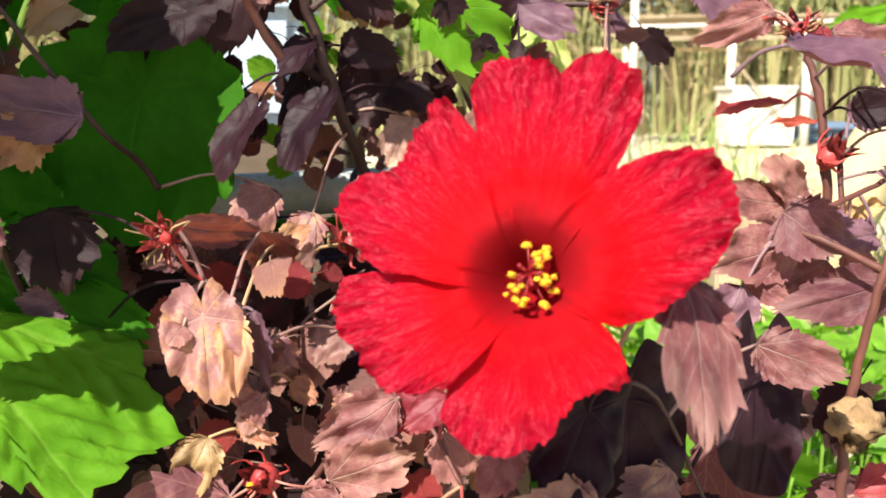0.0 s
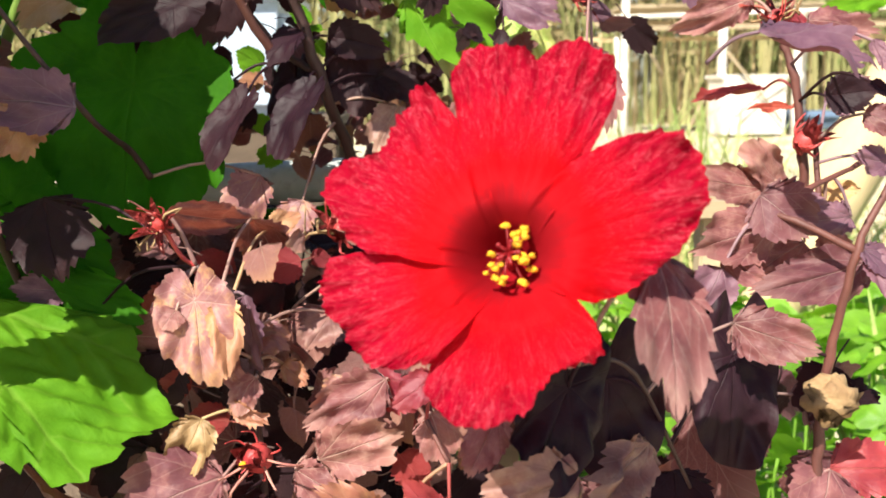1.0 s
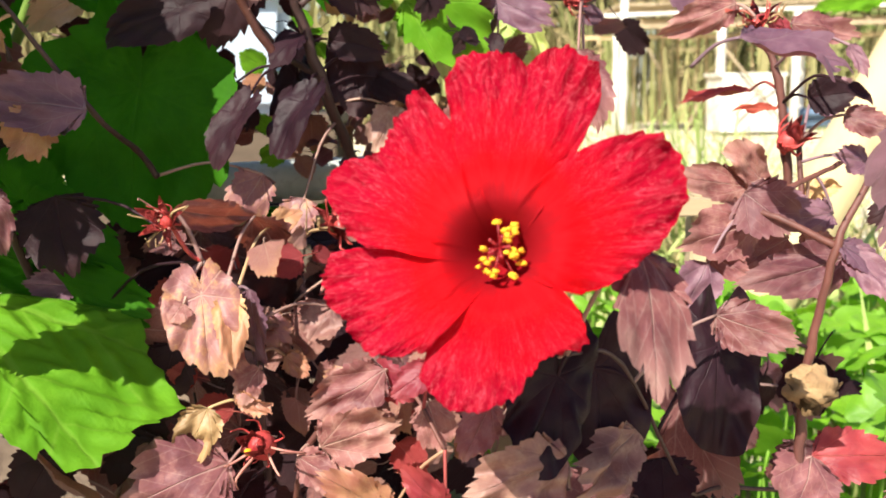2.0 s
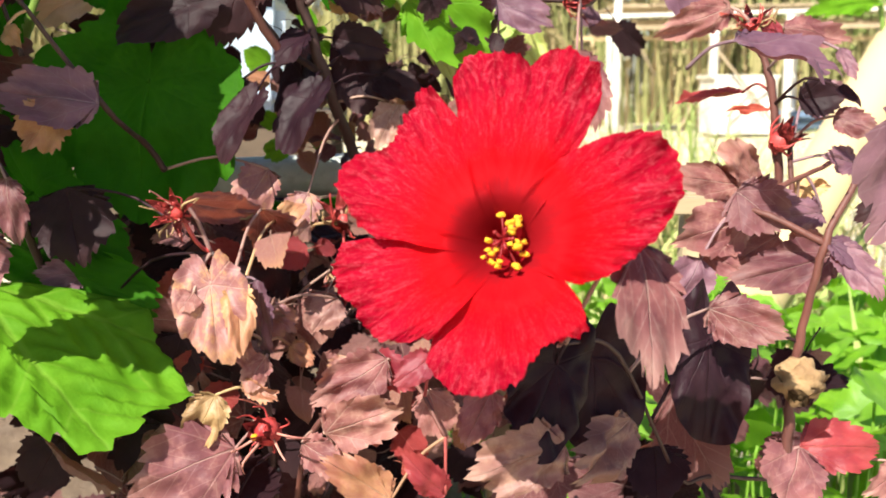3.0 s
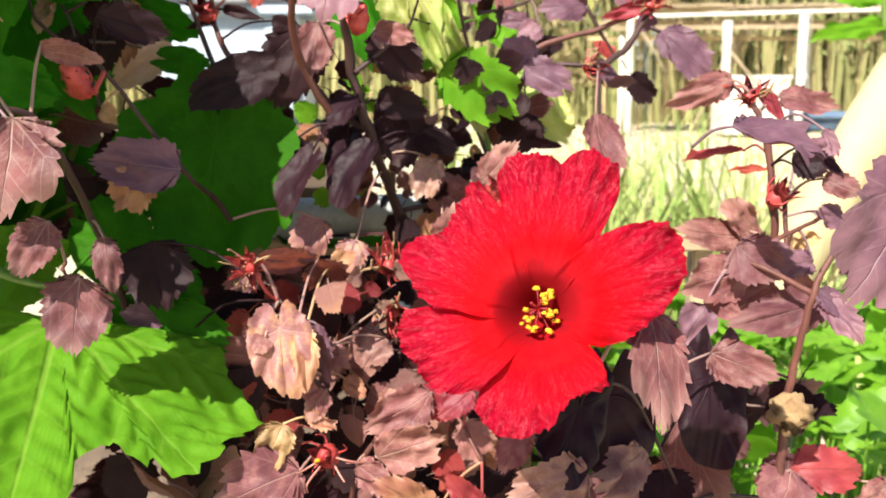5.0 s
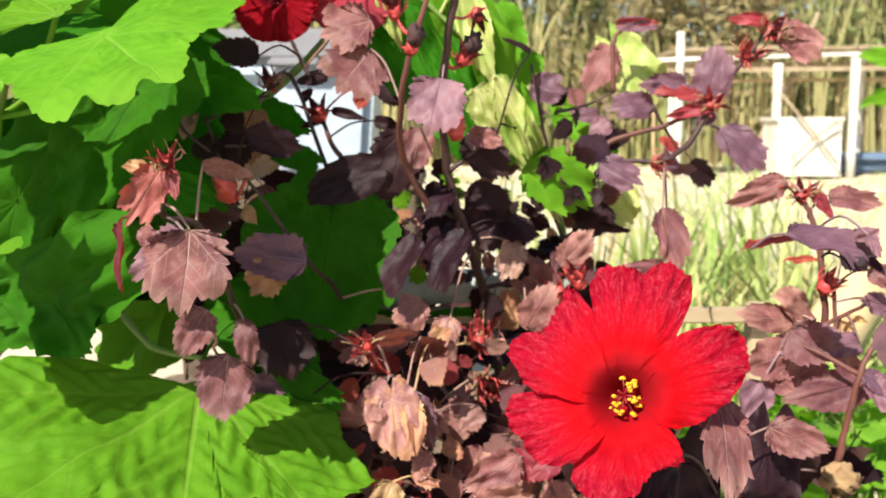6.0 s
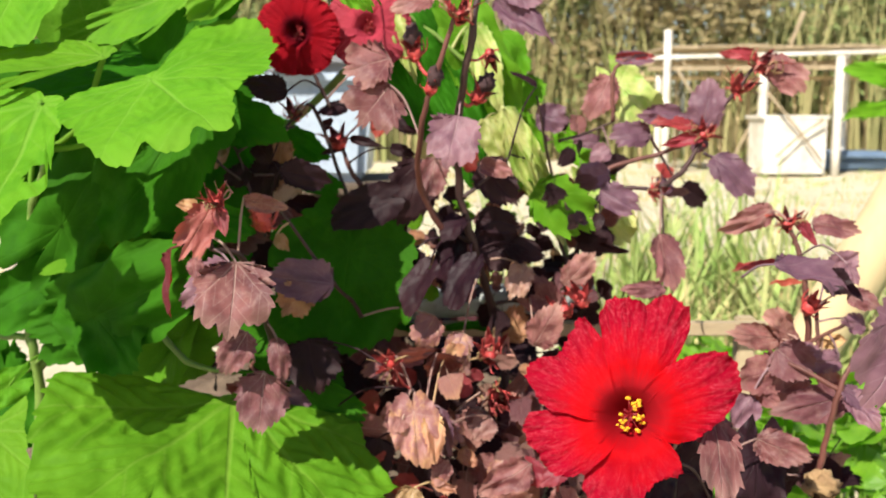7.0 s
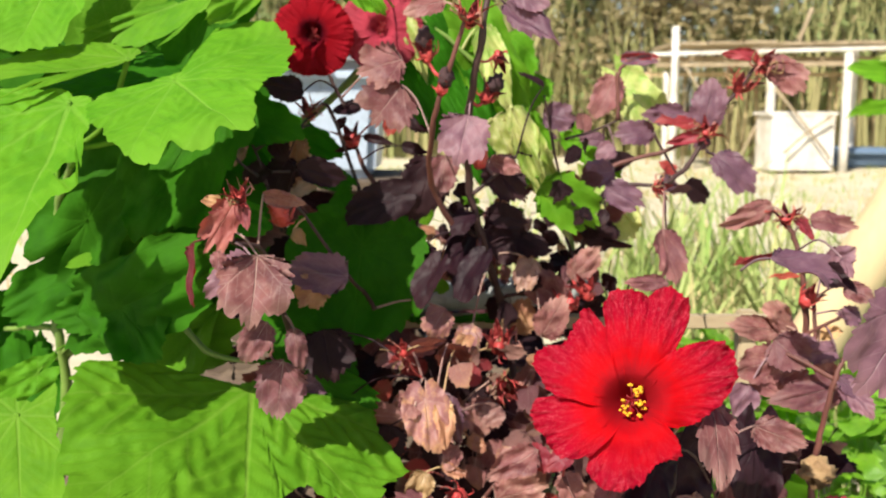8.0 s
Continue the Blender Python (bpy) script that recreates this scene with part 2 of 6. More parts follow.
def part(name, bm, material, parent, label=""):
    mesh = bpy.data.meshes.new(name)
    bm.to_mesh(mesh)
    bm.free()
    mesh.materials.append(material)
    ob = new(name, mesh)
    ob.parent = parent
    return tagged(ob, label)


def thing(name, label, category, group=""):
    return tagged(new(name), label, category, group)


def tube(points, radii, sides=7, verts=None, faces=None, uvs=None):
    """A round, tapering tube through the points, closed at both ends."""
    verts = [] if verts is None else verts
    faces = [] if faces is None else faces
    points = [Vector(p) for p in points]
    first = len(verts)
    up = Vector((0.3, 0.9, 0.2)).normalized()
    for i, p in enumerate(points):
        ahead = (points[min(i + 1, len(points) - 1)] - points[max(i - 1, 0)]).normalized()
        side = ahead.cross(up)
        if side.length < 1e-3:
            side = ahead.cross(Vector((1, 0, 0)))
        side.normalize()
        other = side.cross(ahead).normalized()
        for k in range(sides):
            a = 2 * math.pi * k / sides
            verts.append(tuple(p + radii[i] * (math.cos(a) * side + math.sin(a) * other)))
            if uvs is not None:
                uvs.append((0.0, 0.05))
    for i in range(len(points) - 1):
        for k in range(sides):
            a, b = first + i * sides + k, first + i * sides + (k + 1) % sides
            faces.append((a, b, b + sides, a + sides))
    faces.append(tuple(first + k for k in reversed(range(sides))))
    last = first + (len(points) - 1) * sides
    faces.append(tuple(last + k for k in range(sides)))
    return verts, faces


def bent(points, count, wobble=0.0, rng=None):
    """A smooth line through a few points."""
    points = [Vector(p) for p in points]
    if len(points) == 2:
        mid = (points[0] + points[1]) / 2 + Vector((0, 0, 0.04 * (points[1] - points[0]).length))
        points.insert(1, mid)
    out = []
    steps = len(points) - 1
    for i in range(steps):
        p0, p1, p2, p3 = points[max(i - 1, 0)], points[i], points[i + 1], points[min(i + 2, steps)]
        for k in range(count):
            t = k / count
            out.append(0.5 * (2 * p1 + (p2 - p0) * t + (2 * p0 - 5 * p1 + 4 * p2 - p3) * t * t + (3 * p1 - p0 - 3 * p2 + p3) * t ** 3))
    out.append(points[-1])
    if rng and wobble:
        for p in out[1:-1]:
            p += Vector([rng.uniform(-wobble, wobble) for _ in range(3)])
    return out


NODES = {}


def stem(parent, mat, radius, *points, taper=0.6, name="stem"):
    rng = random.Random(round(1e4 * sum(map(sum, points))))
    line = bent(points, 6, radius * 0.25, rng)
    n = len(line)
    radii = [radius * (1 - (1 - taper) * i / (n - 1)) * (1.18 if i % 6 == 0 else 1.0) for i in range(n)]
    verts, faces = tube(line, radii, 8)
    NODES.setdefault(parent.name, []).extend(line)
    return finish(name, verts, faces, M[mat], parent)


TOOTHED = {"ovate": (0.12, 22, 0.05, 1.2), "lobed": (0.13, 20, 0.17, 1.15), "jagged": (0.17, 19, 0.16, 1.1), "narrow": (0.08, 24, 0.0, 1.5), "cut": (0.15, 20, 0.30, 1.2)}


def toothed_margin(shape, count, seed):
    """The margin of a toothed leaf, walked round its middle: teeth lean towards the tip."""
    deep, teeth, lobe, point = TOOTHED[shape]
    rim = []
    for i in range(count):
        phi = -math.pi + 2 * math.pi * (i + 0.5) / count
        a = abs(phi)
        x = math.sin(a) ** (1.12 * point if a < 1.57 else 0.85) * (0.5 - 0.10 * math.cos(a))
        y = 0.44 + (0.56 if a < 1.57 else 0.44) * math.cos(a)
        side = 1 if phi > 0 else -1
        saw = (a * teeth / math.pi / 2 + 0.4 * noise.noise(Vector((phi * 2.5, seed, 2.0)))) % 1.0
        k = 1 + deep * (0.5 - saw) * (1.2 + 0.9 * noise.noise(Vector((phi * 3, seed, 6.0)))) * min(1.0, (math.pi - a) * 1.5)
        k += lobe * (math.exp(-((a - 1.05) / 0.30) ** 2) - 0.8 * math.exp(-((a - 0.55) / 0.17) ** 2) - 0.4 * math.exp(-((a - 1.65) / 0.2) ** 2))
        k += 0.13 * noise.noise(Vector((phi * 1.6, seed * 3.1, 1.7))) + 0.03 * noise.noise(Vector((phi * 9, seed, 0.4)))
        px, py = side * x * k, 0.44 + (y - 0.44) * k
        rim.append((math.atan2(px, py), math.hypot(px, py)))
    return rim


def outline(shape, theta, seed):
    """How far the margin lies from the stalk, in the direction theta off the tip."""
    a = abs(theta)
    if shape == "cut":
        lobes = ((0, 1.0, 0.46), (0.84, 0.86, 0.44), (1.72, 0.62, 0.50))
        r = 0.46 + 0.16 * math.cos(theta)
        for at, tall, wide in lobes:
            r = max(r, tall * math.exp(-abs((a - at) / wide) ** 1.6 * 0.55))
        r *= 1.0 if a < 2.5 else max(0.18, 1 - (a - 2.5) * 1.25)
        teeth, count = 0.17, 9.0
    elif shape == "disc":
        r = 0.80 + 0.20 * math.cos(theta)
        r *= 1.0 if a < 2.75 else max(0.25, 1 - (a - 2.75) * 1.6)
        teeth, count = 0.0, 7.0
    elif shape == "round":
        r = 0.72 + 0.28 * math.cos(theta)
        r *= 1.0 if a < 2.7 else max(0.2, 1 - (a - 2.7) * 1.6)
        teeth, count = 0.07, 9.0
    else:
        r = 0.76 + 0.20 * math.cos(theta)
        for at, tall, wide in ((0, 1.02, 0.36), (0.85, 0.97, 0.34), (1.70, 0.80, 0.40)):
            r = max(r, tall * math.exp(-abs((a - at) / wide) ** 2 * 0.30))
        r *= 1.0 if a < 2.7 else max(0.30, 1 - (a - 2.7) * 1.5)
        teeth, count = 0.055, 13.0
    saw = (abs(theta) * count / math.pi + seed + 0.3 * noise.noise(Vector((theta * 2, seed, 2.0)))) % 1.0
    bite = 1 - teeth * (saw - 0.5) * (1 + 0.8 * noise.noise(Vector((theta * 3.1, seed, 7.0)))) + teeth * 0.8 * noise.noise(Vector((theta * 6, seed, 0.3))) + 0.25 * teeth * noise.noise(Vector((theta * 25, seed, 4.0)))
    return r * bite * (1 + (0.20 if shape == "broad" else 0.16) * noise.noise(Vector((theta * 1.3, seed * 3.1, 1.7))))


def blade(shape, length, width, seed, droop=0.15, fold=0.10, curl=0.06, quilt=0.012, rings=7, count=160, skew=1.0, hole=None):
    """Points, faces and coordinates of a leaf blade: the stalk at 0, the tip along y, the upper side towards z."""
    rng = random.Random(seed)
    phase = rng.uniform(0, 9)
    if shape in TOOTHED:
        rim = toothed_margin(shape, count, phase)
    else:
        rim = [(t, outline(shape, t, phase)) for t in (-math.pi + 2 * math.pi * (i + 0.5) / count for i in range(count))]
    wide = max(r * math.sin(t) for t, r in rim) - min(r * math.sin(t) for t, r in rim)
    tall = max(r * math.cos(t) for t, r in rim)
    verts, uvs, faces = [(0, 0, 0)], [(0, 0)], []
    lean, twist = rng.uniform(-0.06, 0.06), rng.uniform(-0.25, 0.25)
    spread = radians(36 if shape in ("broad", "round") else 40)
    for k in range(1, rings + 1):
        for theta, r in rim:
            reach = r * (k / rings) ** 0.85
            u, v = reach * math.sin(theta) / tall, reach * math.cos(theta) / tall
            x = u * width / (wide / tall) * (skew if u < 0 else 1.0) + lean * v * v * length
            near = abs((theta + spread / 2) % spread - spread / 2) if quilt else spread / 2
            off = near * reach
            soft = min(1.0, reach * 4)
            pillow = math.sin(min(1.0, off * 9) * math.pi / 2)
            net = noise.noise(Vector((u * 4, v * 4, phase)))
            if rings > 20:
                net += 0.9 * (1 - 2 * abs(noise.noise(Vector((u * 13 + 3 * v, v * 17, phase))))) + 0.5 * noise.noise(Vector((u * 30, v * 34, phase + 3)))
            z = quilt * soft * (0.35 * pillow + 0.75 * net) * (skew if u < 0 else 1.0)
            z += fold * abs(u) - droop * v * abs(v) - 0.4 * curl * u * u
            z += curl * min(1.2, abs(u) + abs(v)) ** 2 * noise.noise(Vector((u * 3.2, v * 3.2, phase)))
            z += 0.10 * noise.noise(Vector((u * 1.6, v * 1.6, phase + 5))) + twist * u * v
            z += 0.5 * curl * noise.noise(Vector((u * 4.5, v * 4.5, phase + 2))) * min(1.0, reach * 2)
            verts.append((x, v * length, z * length))
            uvs.append((u, v))
    for i in range(count):
        j = (i + 1) % count
        faces.append((0, 1 + j, 1 + i))
        for k in range(rings - 1):
            a, b = 1 + k * count + i, 1 + k * count + j
            if hole and math.hypot(uvs[a][0] - hole[0], 0.6 * (uvs[a][1] - hole[1])) < hole[2]:
                continue
            faces.append((a, b, b + count, a + count))
    return verts, faces, uvs


def facing(axis, turn, toward=(0.0, -1.0, 0.28)):
    axis = axis.normalized()
    z = Vector(toward)
    z = z - axis * z.dot(axis)
    if z.length < 0.05:
        z = Vector((0, 0, 1)) - axis * axis.z
    z.normalize()
    z.rotate(Matrix.Rotation(radians(turn), 3, axis))
    x = axis.cross(z)
    return Matrix((x, axis, z)).transposed().to_4x4()


LEAF_COUNT = [0]


def leaf(parent, mat, shape, base, tip, width, turn=0, droop=0.15, fold=0.10, curl=0.14, stalk=True, name="leaf", quilt=0.010, skew=1.0, hole=None):
    """One leaf from its stalk's end to its tip, with the stalk itself where a stem is near."""
    LEAF_COUNT[0] += 1
    seed = LEAF_COUNT[0] * 17 + 3
    base, tip = Vector(base), Vector(tip)
    axis = tip - base
    length = axis.length
    m = Matrix.Translation(base) @ facing(axis, turn)
    large = width > 0.07
    verts, faces, uvs = blade(shape, length, width, seed, droop, fold, curl, quilt, 40 if large else 9, 300 if large else 160, skew, hole)
    # the drooping tip is lifted back to the point it is meant to reach
    lift = droop * 0.6 * length
    verts = [tuple(m @ Vector((x, y, z + lift * (y / length) if y > 0 else z))) for x, y, z in verts]
    near = sorted(NODES.get(parent.name, ()), key=lambda p: (p - base).length)[:1]
    if stalk:
        back = (m.to_3x3() @ Vector((0, -0.6, -0.5))).normalized()
        if near and (near[0] - base).length < 0.085:
            root = near[0]
        else:
            root = base + back * 0.35 * length + Vector((0, 0.01, -0.004))
        mid = (base + root) / 2 + Vector((0, 0, 0.12 * (base - root).length))
        thick = max(0.0006, 0.014 * length)
        tube(bent((root, mid, base), 4), [thick * (1.25 - 0.04 * i) for i in range(9)], 6, verts, faces, uvs)
    return finish(name, verts, faces, M[mat], parent, uvs)


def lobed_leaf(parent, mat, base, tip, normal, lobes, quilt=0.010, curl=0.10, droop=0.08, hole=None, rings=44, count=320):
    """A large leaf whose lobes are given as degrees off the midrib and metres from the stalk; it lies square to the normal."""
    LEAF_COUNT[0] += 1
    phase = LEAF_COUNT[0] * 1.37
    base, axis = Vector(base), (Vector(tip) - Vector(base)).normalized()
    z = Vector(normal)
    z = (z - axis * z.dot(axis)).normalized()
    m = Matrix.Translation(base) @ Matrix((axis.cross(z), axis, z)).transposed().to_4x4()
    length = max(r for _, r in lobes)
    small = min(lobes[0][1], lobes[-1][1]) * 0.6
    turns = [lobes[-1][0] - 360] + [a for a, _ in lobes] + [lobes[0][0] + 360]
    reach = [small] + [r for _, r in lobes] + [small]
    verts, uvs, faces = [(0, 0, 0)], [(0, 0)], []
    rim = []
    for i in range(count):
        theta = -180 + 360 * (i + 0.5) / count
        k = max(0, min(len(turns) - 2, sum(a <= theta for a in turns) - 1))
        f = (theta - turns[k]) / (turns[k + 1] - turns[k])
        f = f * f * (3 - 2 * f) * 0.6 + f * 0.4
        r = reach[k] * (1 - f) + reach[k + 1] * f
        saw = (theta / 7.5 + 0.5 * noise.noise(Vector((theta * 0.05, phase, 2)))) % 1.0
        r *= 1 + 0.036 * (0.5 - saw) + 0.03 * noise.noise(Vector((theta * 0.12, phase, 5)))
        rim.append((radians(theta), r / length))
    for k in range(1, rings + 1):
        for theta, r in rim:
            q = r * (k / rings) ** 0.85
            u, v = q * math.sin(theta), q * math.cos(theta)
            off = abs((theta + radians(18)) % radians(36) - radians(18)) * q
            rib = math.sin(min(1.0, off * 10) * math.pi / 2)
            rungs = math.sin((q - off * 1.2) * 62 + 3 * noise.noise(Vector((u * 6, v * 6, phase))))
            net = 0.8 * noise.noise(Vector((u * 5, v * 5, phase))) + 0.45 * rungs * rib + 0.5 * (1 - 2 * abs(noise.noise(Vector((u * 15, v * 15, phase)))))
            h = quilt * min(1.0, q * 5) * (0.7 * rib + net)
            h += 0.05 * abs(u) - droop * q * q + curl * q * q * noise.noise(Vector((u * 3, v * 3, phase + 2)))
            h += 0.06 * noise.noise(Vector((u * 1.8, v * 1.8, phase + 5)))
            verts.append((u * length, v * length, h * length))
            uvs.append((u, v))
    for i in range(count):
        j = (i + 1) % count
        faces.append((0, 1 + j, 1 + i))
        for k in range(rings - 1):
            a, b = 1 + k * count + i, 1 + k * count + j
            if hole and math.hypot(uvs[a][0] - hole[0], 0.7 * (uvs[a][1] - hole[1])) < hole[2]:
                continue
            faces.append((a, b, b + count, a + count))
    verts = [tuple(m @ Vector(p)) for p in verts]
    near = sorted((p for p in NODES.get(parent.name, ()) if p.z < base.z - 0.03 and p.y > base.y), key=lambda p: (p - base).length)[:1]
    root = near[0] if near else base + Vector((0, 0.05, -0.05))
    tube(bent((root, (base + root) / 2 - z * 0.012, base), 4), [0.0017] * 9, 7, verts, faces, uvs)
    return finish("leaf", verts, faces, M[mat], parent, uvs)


def petal(parent, mat, m, angle, reach, half, rims, seed, lift=0.0, cup=0.30, waves=1.0, rows=56, cols=84):
    """A hibiscus petal that leaves the flower's middle at an angle: crumpled at the rim, gathered into the throat."""
    verts, uvs, faces = [], [], []
    rng = random.Random(seed)
    ph = rng.uniform(0, 20)
    throat = 0.34
    for j in range(rows + 1):
        v = j / rows
        for i in range(cols + 1):
            s = -1 + 2 * i / cols
            k = (s + 1) * (len(rims) - 1) / 2
            k0 = min(int(k), len(rims) - 2)
            f = k - k0
            edge = rims[k0] * (1 - f) + rims[k0 + 1] * f
            edge += 0.022 * noise.noise(Vector((s * 7, ph, 0))) + 0.026 * noise.noise(Vector((s * 17, ph, 4))) + 0.016 * noise.noise(Vector((s * 40, ph, 8)))
            low = 0.03 + 0.60 * min(1.0, v / 0.55) * min(1.0, edge / 0.62)
            rho = low if v < 0.55 else 0.03 + 0.60 * min(1.0, edge / 0.62) + (edge - 0.03 - 0.60 * min(1.0, edge / 0.62)) * (v - 0.55) / 0.45
            spread = half * (1.50 - 0.50 * min(1, rho * 1.7))
            a = angle + s * spread
            out = max(0.0, rho - throat)
            near = min(1.0, rho / throat)
            z = -cup * (1 - near * near * (3 - 2 * near)) + 0.022 * math.exp(-((rho - 0.38 - 0.05 * noise.noise(Vector((a * 2.3, ph, 9)))) / 0.09) ** 2) + 0.10 * out - 0.22 * out * out
            # folds that run outwards, and a crumpled margin
            rim = max(0.0, (v - 0.55) / 0.45)
            z += 0.020 * min(1, out * 4) * noise.noise(Vector((a * 4.5, rho * 1.6, ph))) + 0.010 * min(1, out * 3) * noise.noise(Vector((a * 13, rho * 2.2, ph + 5)))
            z += waves * rim ** 1.6 * (0.095 * noise.noise(Vector((s * 5, rho * 4, ph))) + 0.050 * noise.noise(Vector((s * 15, rho * 9, ph + 3))))
            z += waves * rim ** 3 * 0.034 * noise.noise(Vector((s * 34, rho * 22, ph + 7)))
            z += lift * s * min(1, out * 5) - 0.05 * abs(s) ** 4 * min(1, out * 5)
            z += 0.035 * math.exp(-((1 - abs(s)) / 0.07) ** 2) * math.exp(-((rho - 0.45) / 0.15) ** 2)
            sway = 0.02 * rim * noise.noise(Vector((s * 9, rho * 7, ph + 11)))
            verts.append(tuple(m @ Vector((reach * rho * math.cos(a + sway), reach * rho * math.sin(a + sway), z * reach))))
            # offset carries the throat's eye and painted shade further out on upper petals
            uvs.append((a * 0.8 + ph, rho - 0.09 * math.sin(a) + 0.05))
    w = cols + 1
    for j in range(rows):
        for i in range(cols):
            faces.append((j * w + i, j * w + i + 1, (j + 1) * w + i + 1, (j + 1) * w + i))
    return finish("petal", verts, faces, M[mat], parent, uvs)


def ball(centre, radius, verts, faces, squash=(1, 1, 1), rough=0.0, seed=0, segs=10, rings=6):
    first = len(verts)
    c = Vector(centre)
    for j in range(rings + 1):
        b = math.pi * j / rings
        for i in range(segs):
            a = 2 * math.pi * i / segs
            d = Vector((math.sin(b) * math.cos(a) * squash[0], math.sin(b) * math.sin(a) * squash[1], math.cos(b) * squash[2]))
            k = 1 + rough * noise.noise(d * 2.3 + Vector((seed, 0, 0)))
            verts.append(tuple(c + d * radius * k))
    for j in range(rings):
        for i in range(segs):
            a, b = first + j * segs + i, first + j * segs + (i + 1) % segs
            faces.append((a, a + segs, b + segs, b))


def sepal(m, length, width, spread, angle, verts, faces, curl=0.0, steps=6):
    """A pointed, boat-shaped sepal standing round the axis of m."""
    first = len(verts)
    rad = Vector((math.cos(angle), math.sin(angle), 0))
    tan = Vector((-math.sin(angle), math.cos(angle), 0))
    for j in range(steps + 1):
        v = j / steps
        lean = spread * v + curl * v * v
        spine = rad * (width * 0.55 + length * lean * v) + Vector((0, 0, length * v * (1 - 0.3 * min(1, abs(lean)))))
        half = width * 0.5 * math.sin(math.pi * (0.25 + 0.75 * v)) ** 0.8 if v < 1 else 0.0002
        for s in (-1, 0, 1):
            verts.append(tuple(m @ (spine + tan * s * half - rad * abs(s) * half * 0.35)))
    for j in range(steps):
        for k in range(2):
            a = first + j * 3 + k
            faces.append((a, a + 1, a + 4, a + 3))
            faces.append((a + 3, a + 4, a + 1, a))


def bud(parent, place, axis, size, style="open", name="calyx"):
    """A red hibiscus calyx with its slender bracts; closed round a bud, spread, or round a withered corolla."""
    place, axis = Vector(place), Vector(axis).normalized()
    rng = random.Random(round(place.x * 9999) + round(place.z * 777))
    m = Matrix.Translation(place) @ axis.to_track_quat("Z", "Y").to_matrix().to_4x4() @ Matrix.Rotation(rng.uniform(0, 6), 4, "Z")
    verts, faces = [], []
    body = {"open": 0.36, "shut": 0.42, "black": 0.34, "tuft": 0.24, "ripe": 0.34}[style]
    first = len(verts)
    ball((0, 0, body * size * 0.8), body * size, verts, faces, (1, 1, 1.15), 0.35, place.x * 50)
    verts[first:] = [tuple(m @ Vector(v)) for v in verts[first:]]
    spread = {"open": 0.35, "shut": -0.10, "black": 0.25, "tuft": 0.75, "ripe": 0.02}[style]
    for k in range(5):
        sepal(m, size * rng.uniform(1.0, 1.35), size * 0.46, spread * rng.uniform(0.7, 1.3), k * 2 * math.pi / 5, verts, faces, rng.uniform(-0.2, 0.3))
    bracts = 12 if style == "tuft" else 9
    for k in range(bracts):
        a = k * 2 * math.pi / bracts
        out = rng.uniform(0.5, 1.0)
        rise = rng.uniform(0.1, 0.9) if style != "tuft" else rng.uniform(-0.2, 1.3)
        p0 = Vector((0.18 * size * math.cos(a), 0.18 * size * math.sin(a), 0.12 * size))
        p1 = Vector((0.6 * size * out * math.cos(a), 0.6 * size * out * math.sin(a), size * rise * 0.45))
        p2 = Vector((0.66 * size * out * math.cos(a + 0.2), 0.66 * size * out * math.sin(a + 0.2), size * rise))
        r = size * (0.035 if style == "ripe" else 0.06)
        tube([m @ p for p in bent((p0, p1, p2), 3)], [r * (1.0 - 0.12 * i) for i in range(7)], 5, verts, faces)
    near = sorted(NODES.get(parent.name, ()), key=lambda p: (p - place).length)[:1]
    if near and (near[0] - place).length < 0.07:
        tube(bent((near[0], (near[0] + place) / 2 - Vector((0, 0, 0.003)), place), 3), [size * 0.09] * 7, 6, verts, faces)
    ob = finish(name, verts, faces, M["calyx"], parent)
    if style in ("tuft", "ripe"):
        for k in range(7 if style == "tuft" else 4):
            a = rng.uniform(0, 6.28)
            v2, f2 = [], []
            ends = [Vector((math.cos(a) * size * q, math.sin(a) * size * q, size * h)) for q, h in ((0.25, 0.3), (rng.uniform(0.6, 0.9), rng.uniform(0.2, 0.8)), (rng.uniform(0.8, 1.2), rng.uniform(0.1, 1.1)), (rng.uniform(0.7, 1.0), rng.uniform(0.3, 1.3)))]
            tube([m @ p for p in bent(ends, 3)], [size * (0.06 if style == "tuft" else 0.04) * (1 - 0.08 * i) for i in range(10)], 4, v2, f2)
            finish("dry_bract", v2, f2, M["straw" if k % 3 and style == "tuft" else "husk_pink"], ob)
    if style == "ripe":
        v2, f2 = [], []
        ball((0.08 * size, 0.1 * size, size * 0.95), size * 0.08, v2, f2, (1, 1, 1.1), 0.5, 3, 12, 8)
        finish("seed_capsule", [tuple(m @ Vector(v)) for v in v2], f2, M["pollen"], ob)
    if style in ("black", "shut"):
        v2, f2 = [], []
        ball((0, 0, size * (0.95 if style == "black" else 0.75)), size * 0.42, v2, f2, (0.9, 1, 1.25), 0.7, place.z * 90, 14, 10)
        v2 = [tuple(m @ Vector(v)) for v in v2]
        finish("withered_corolla" if style == "black" else "bud_tip", v2, f2, M["withered" if style == "black" else "calyx"], ob)
    return ob


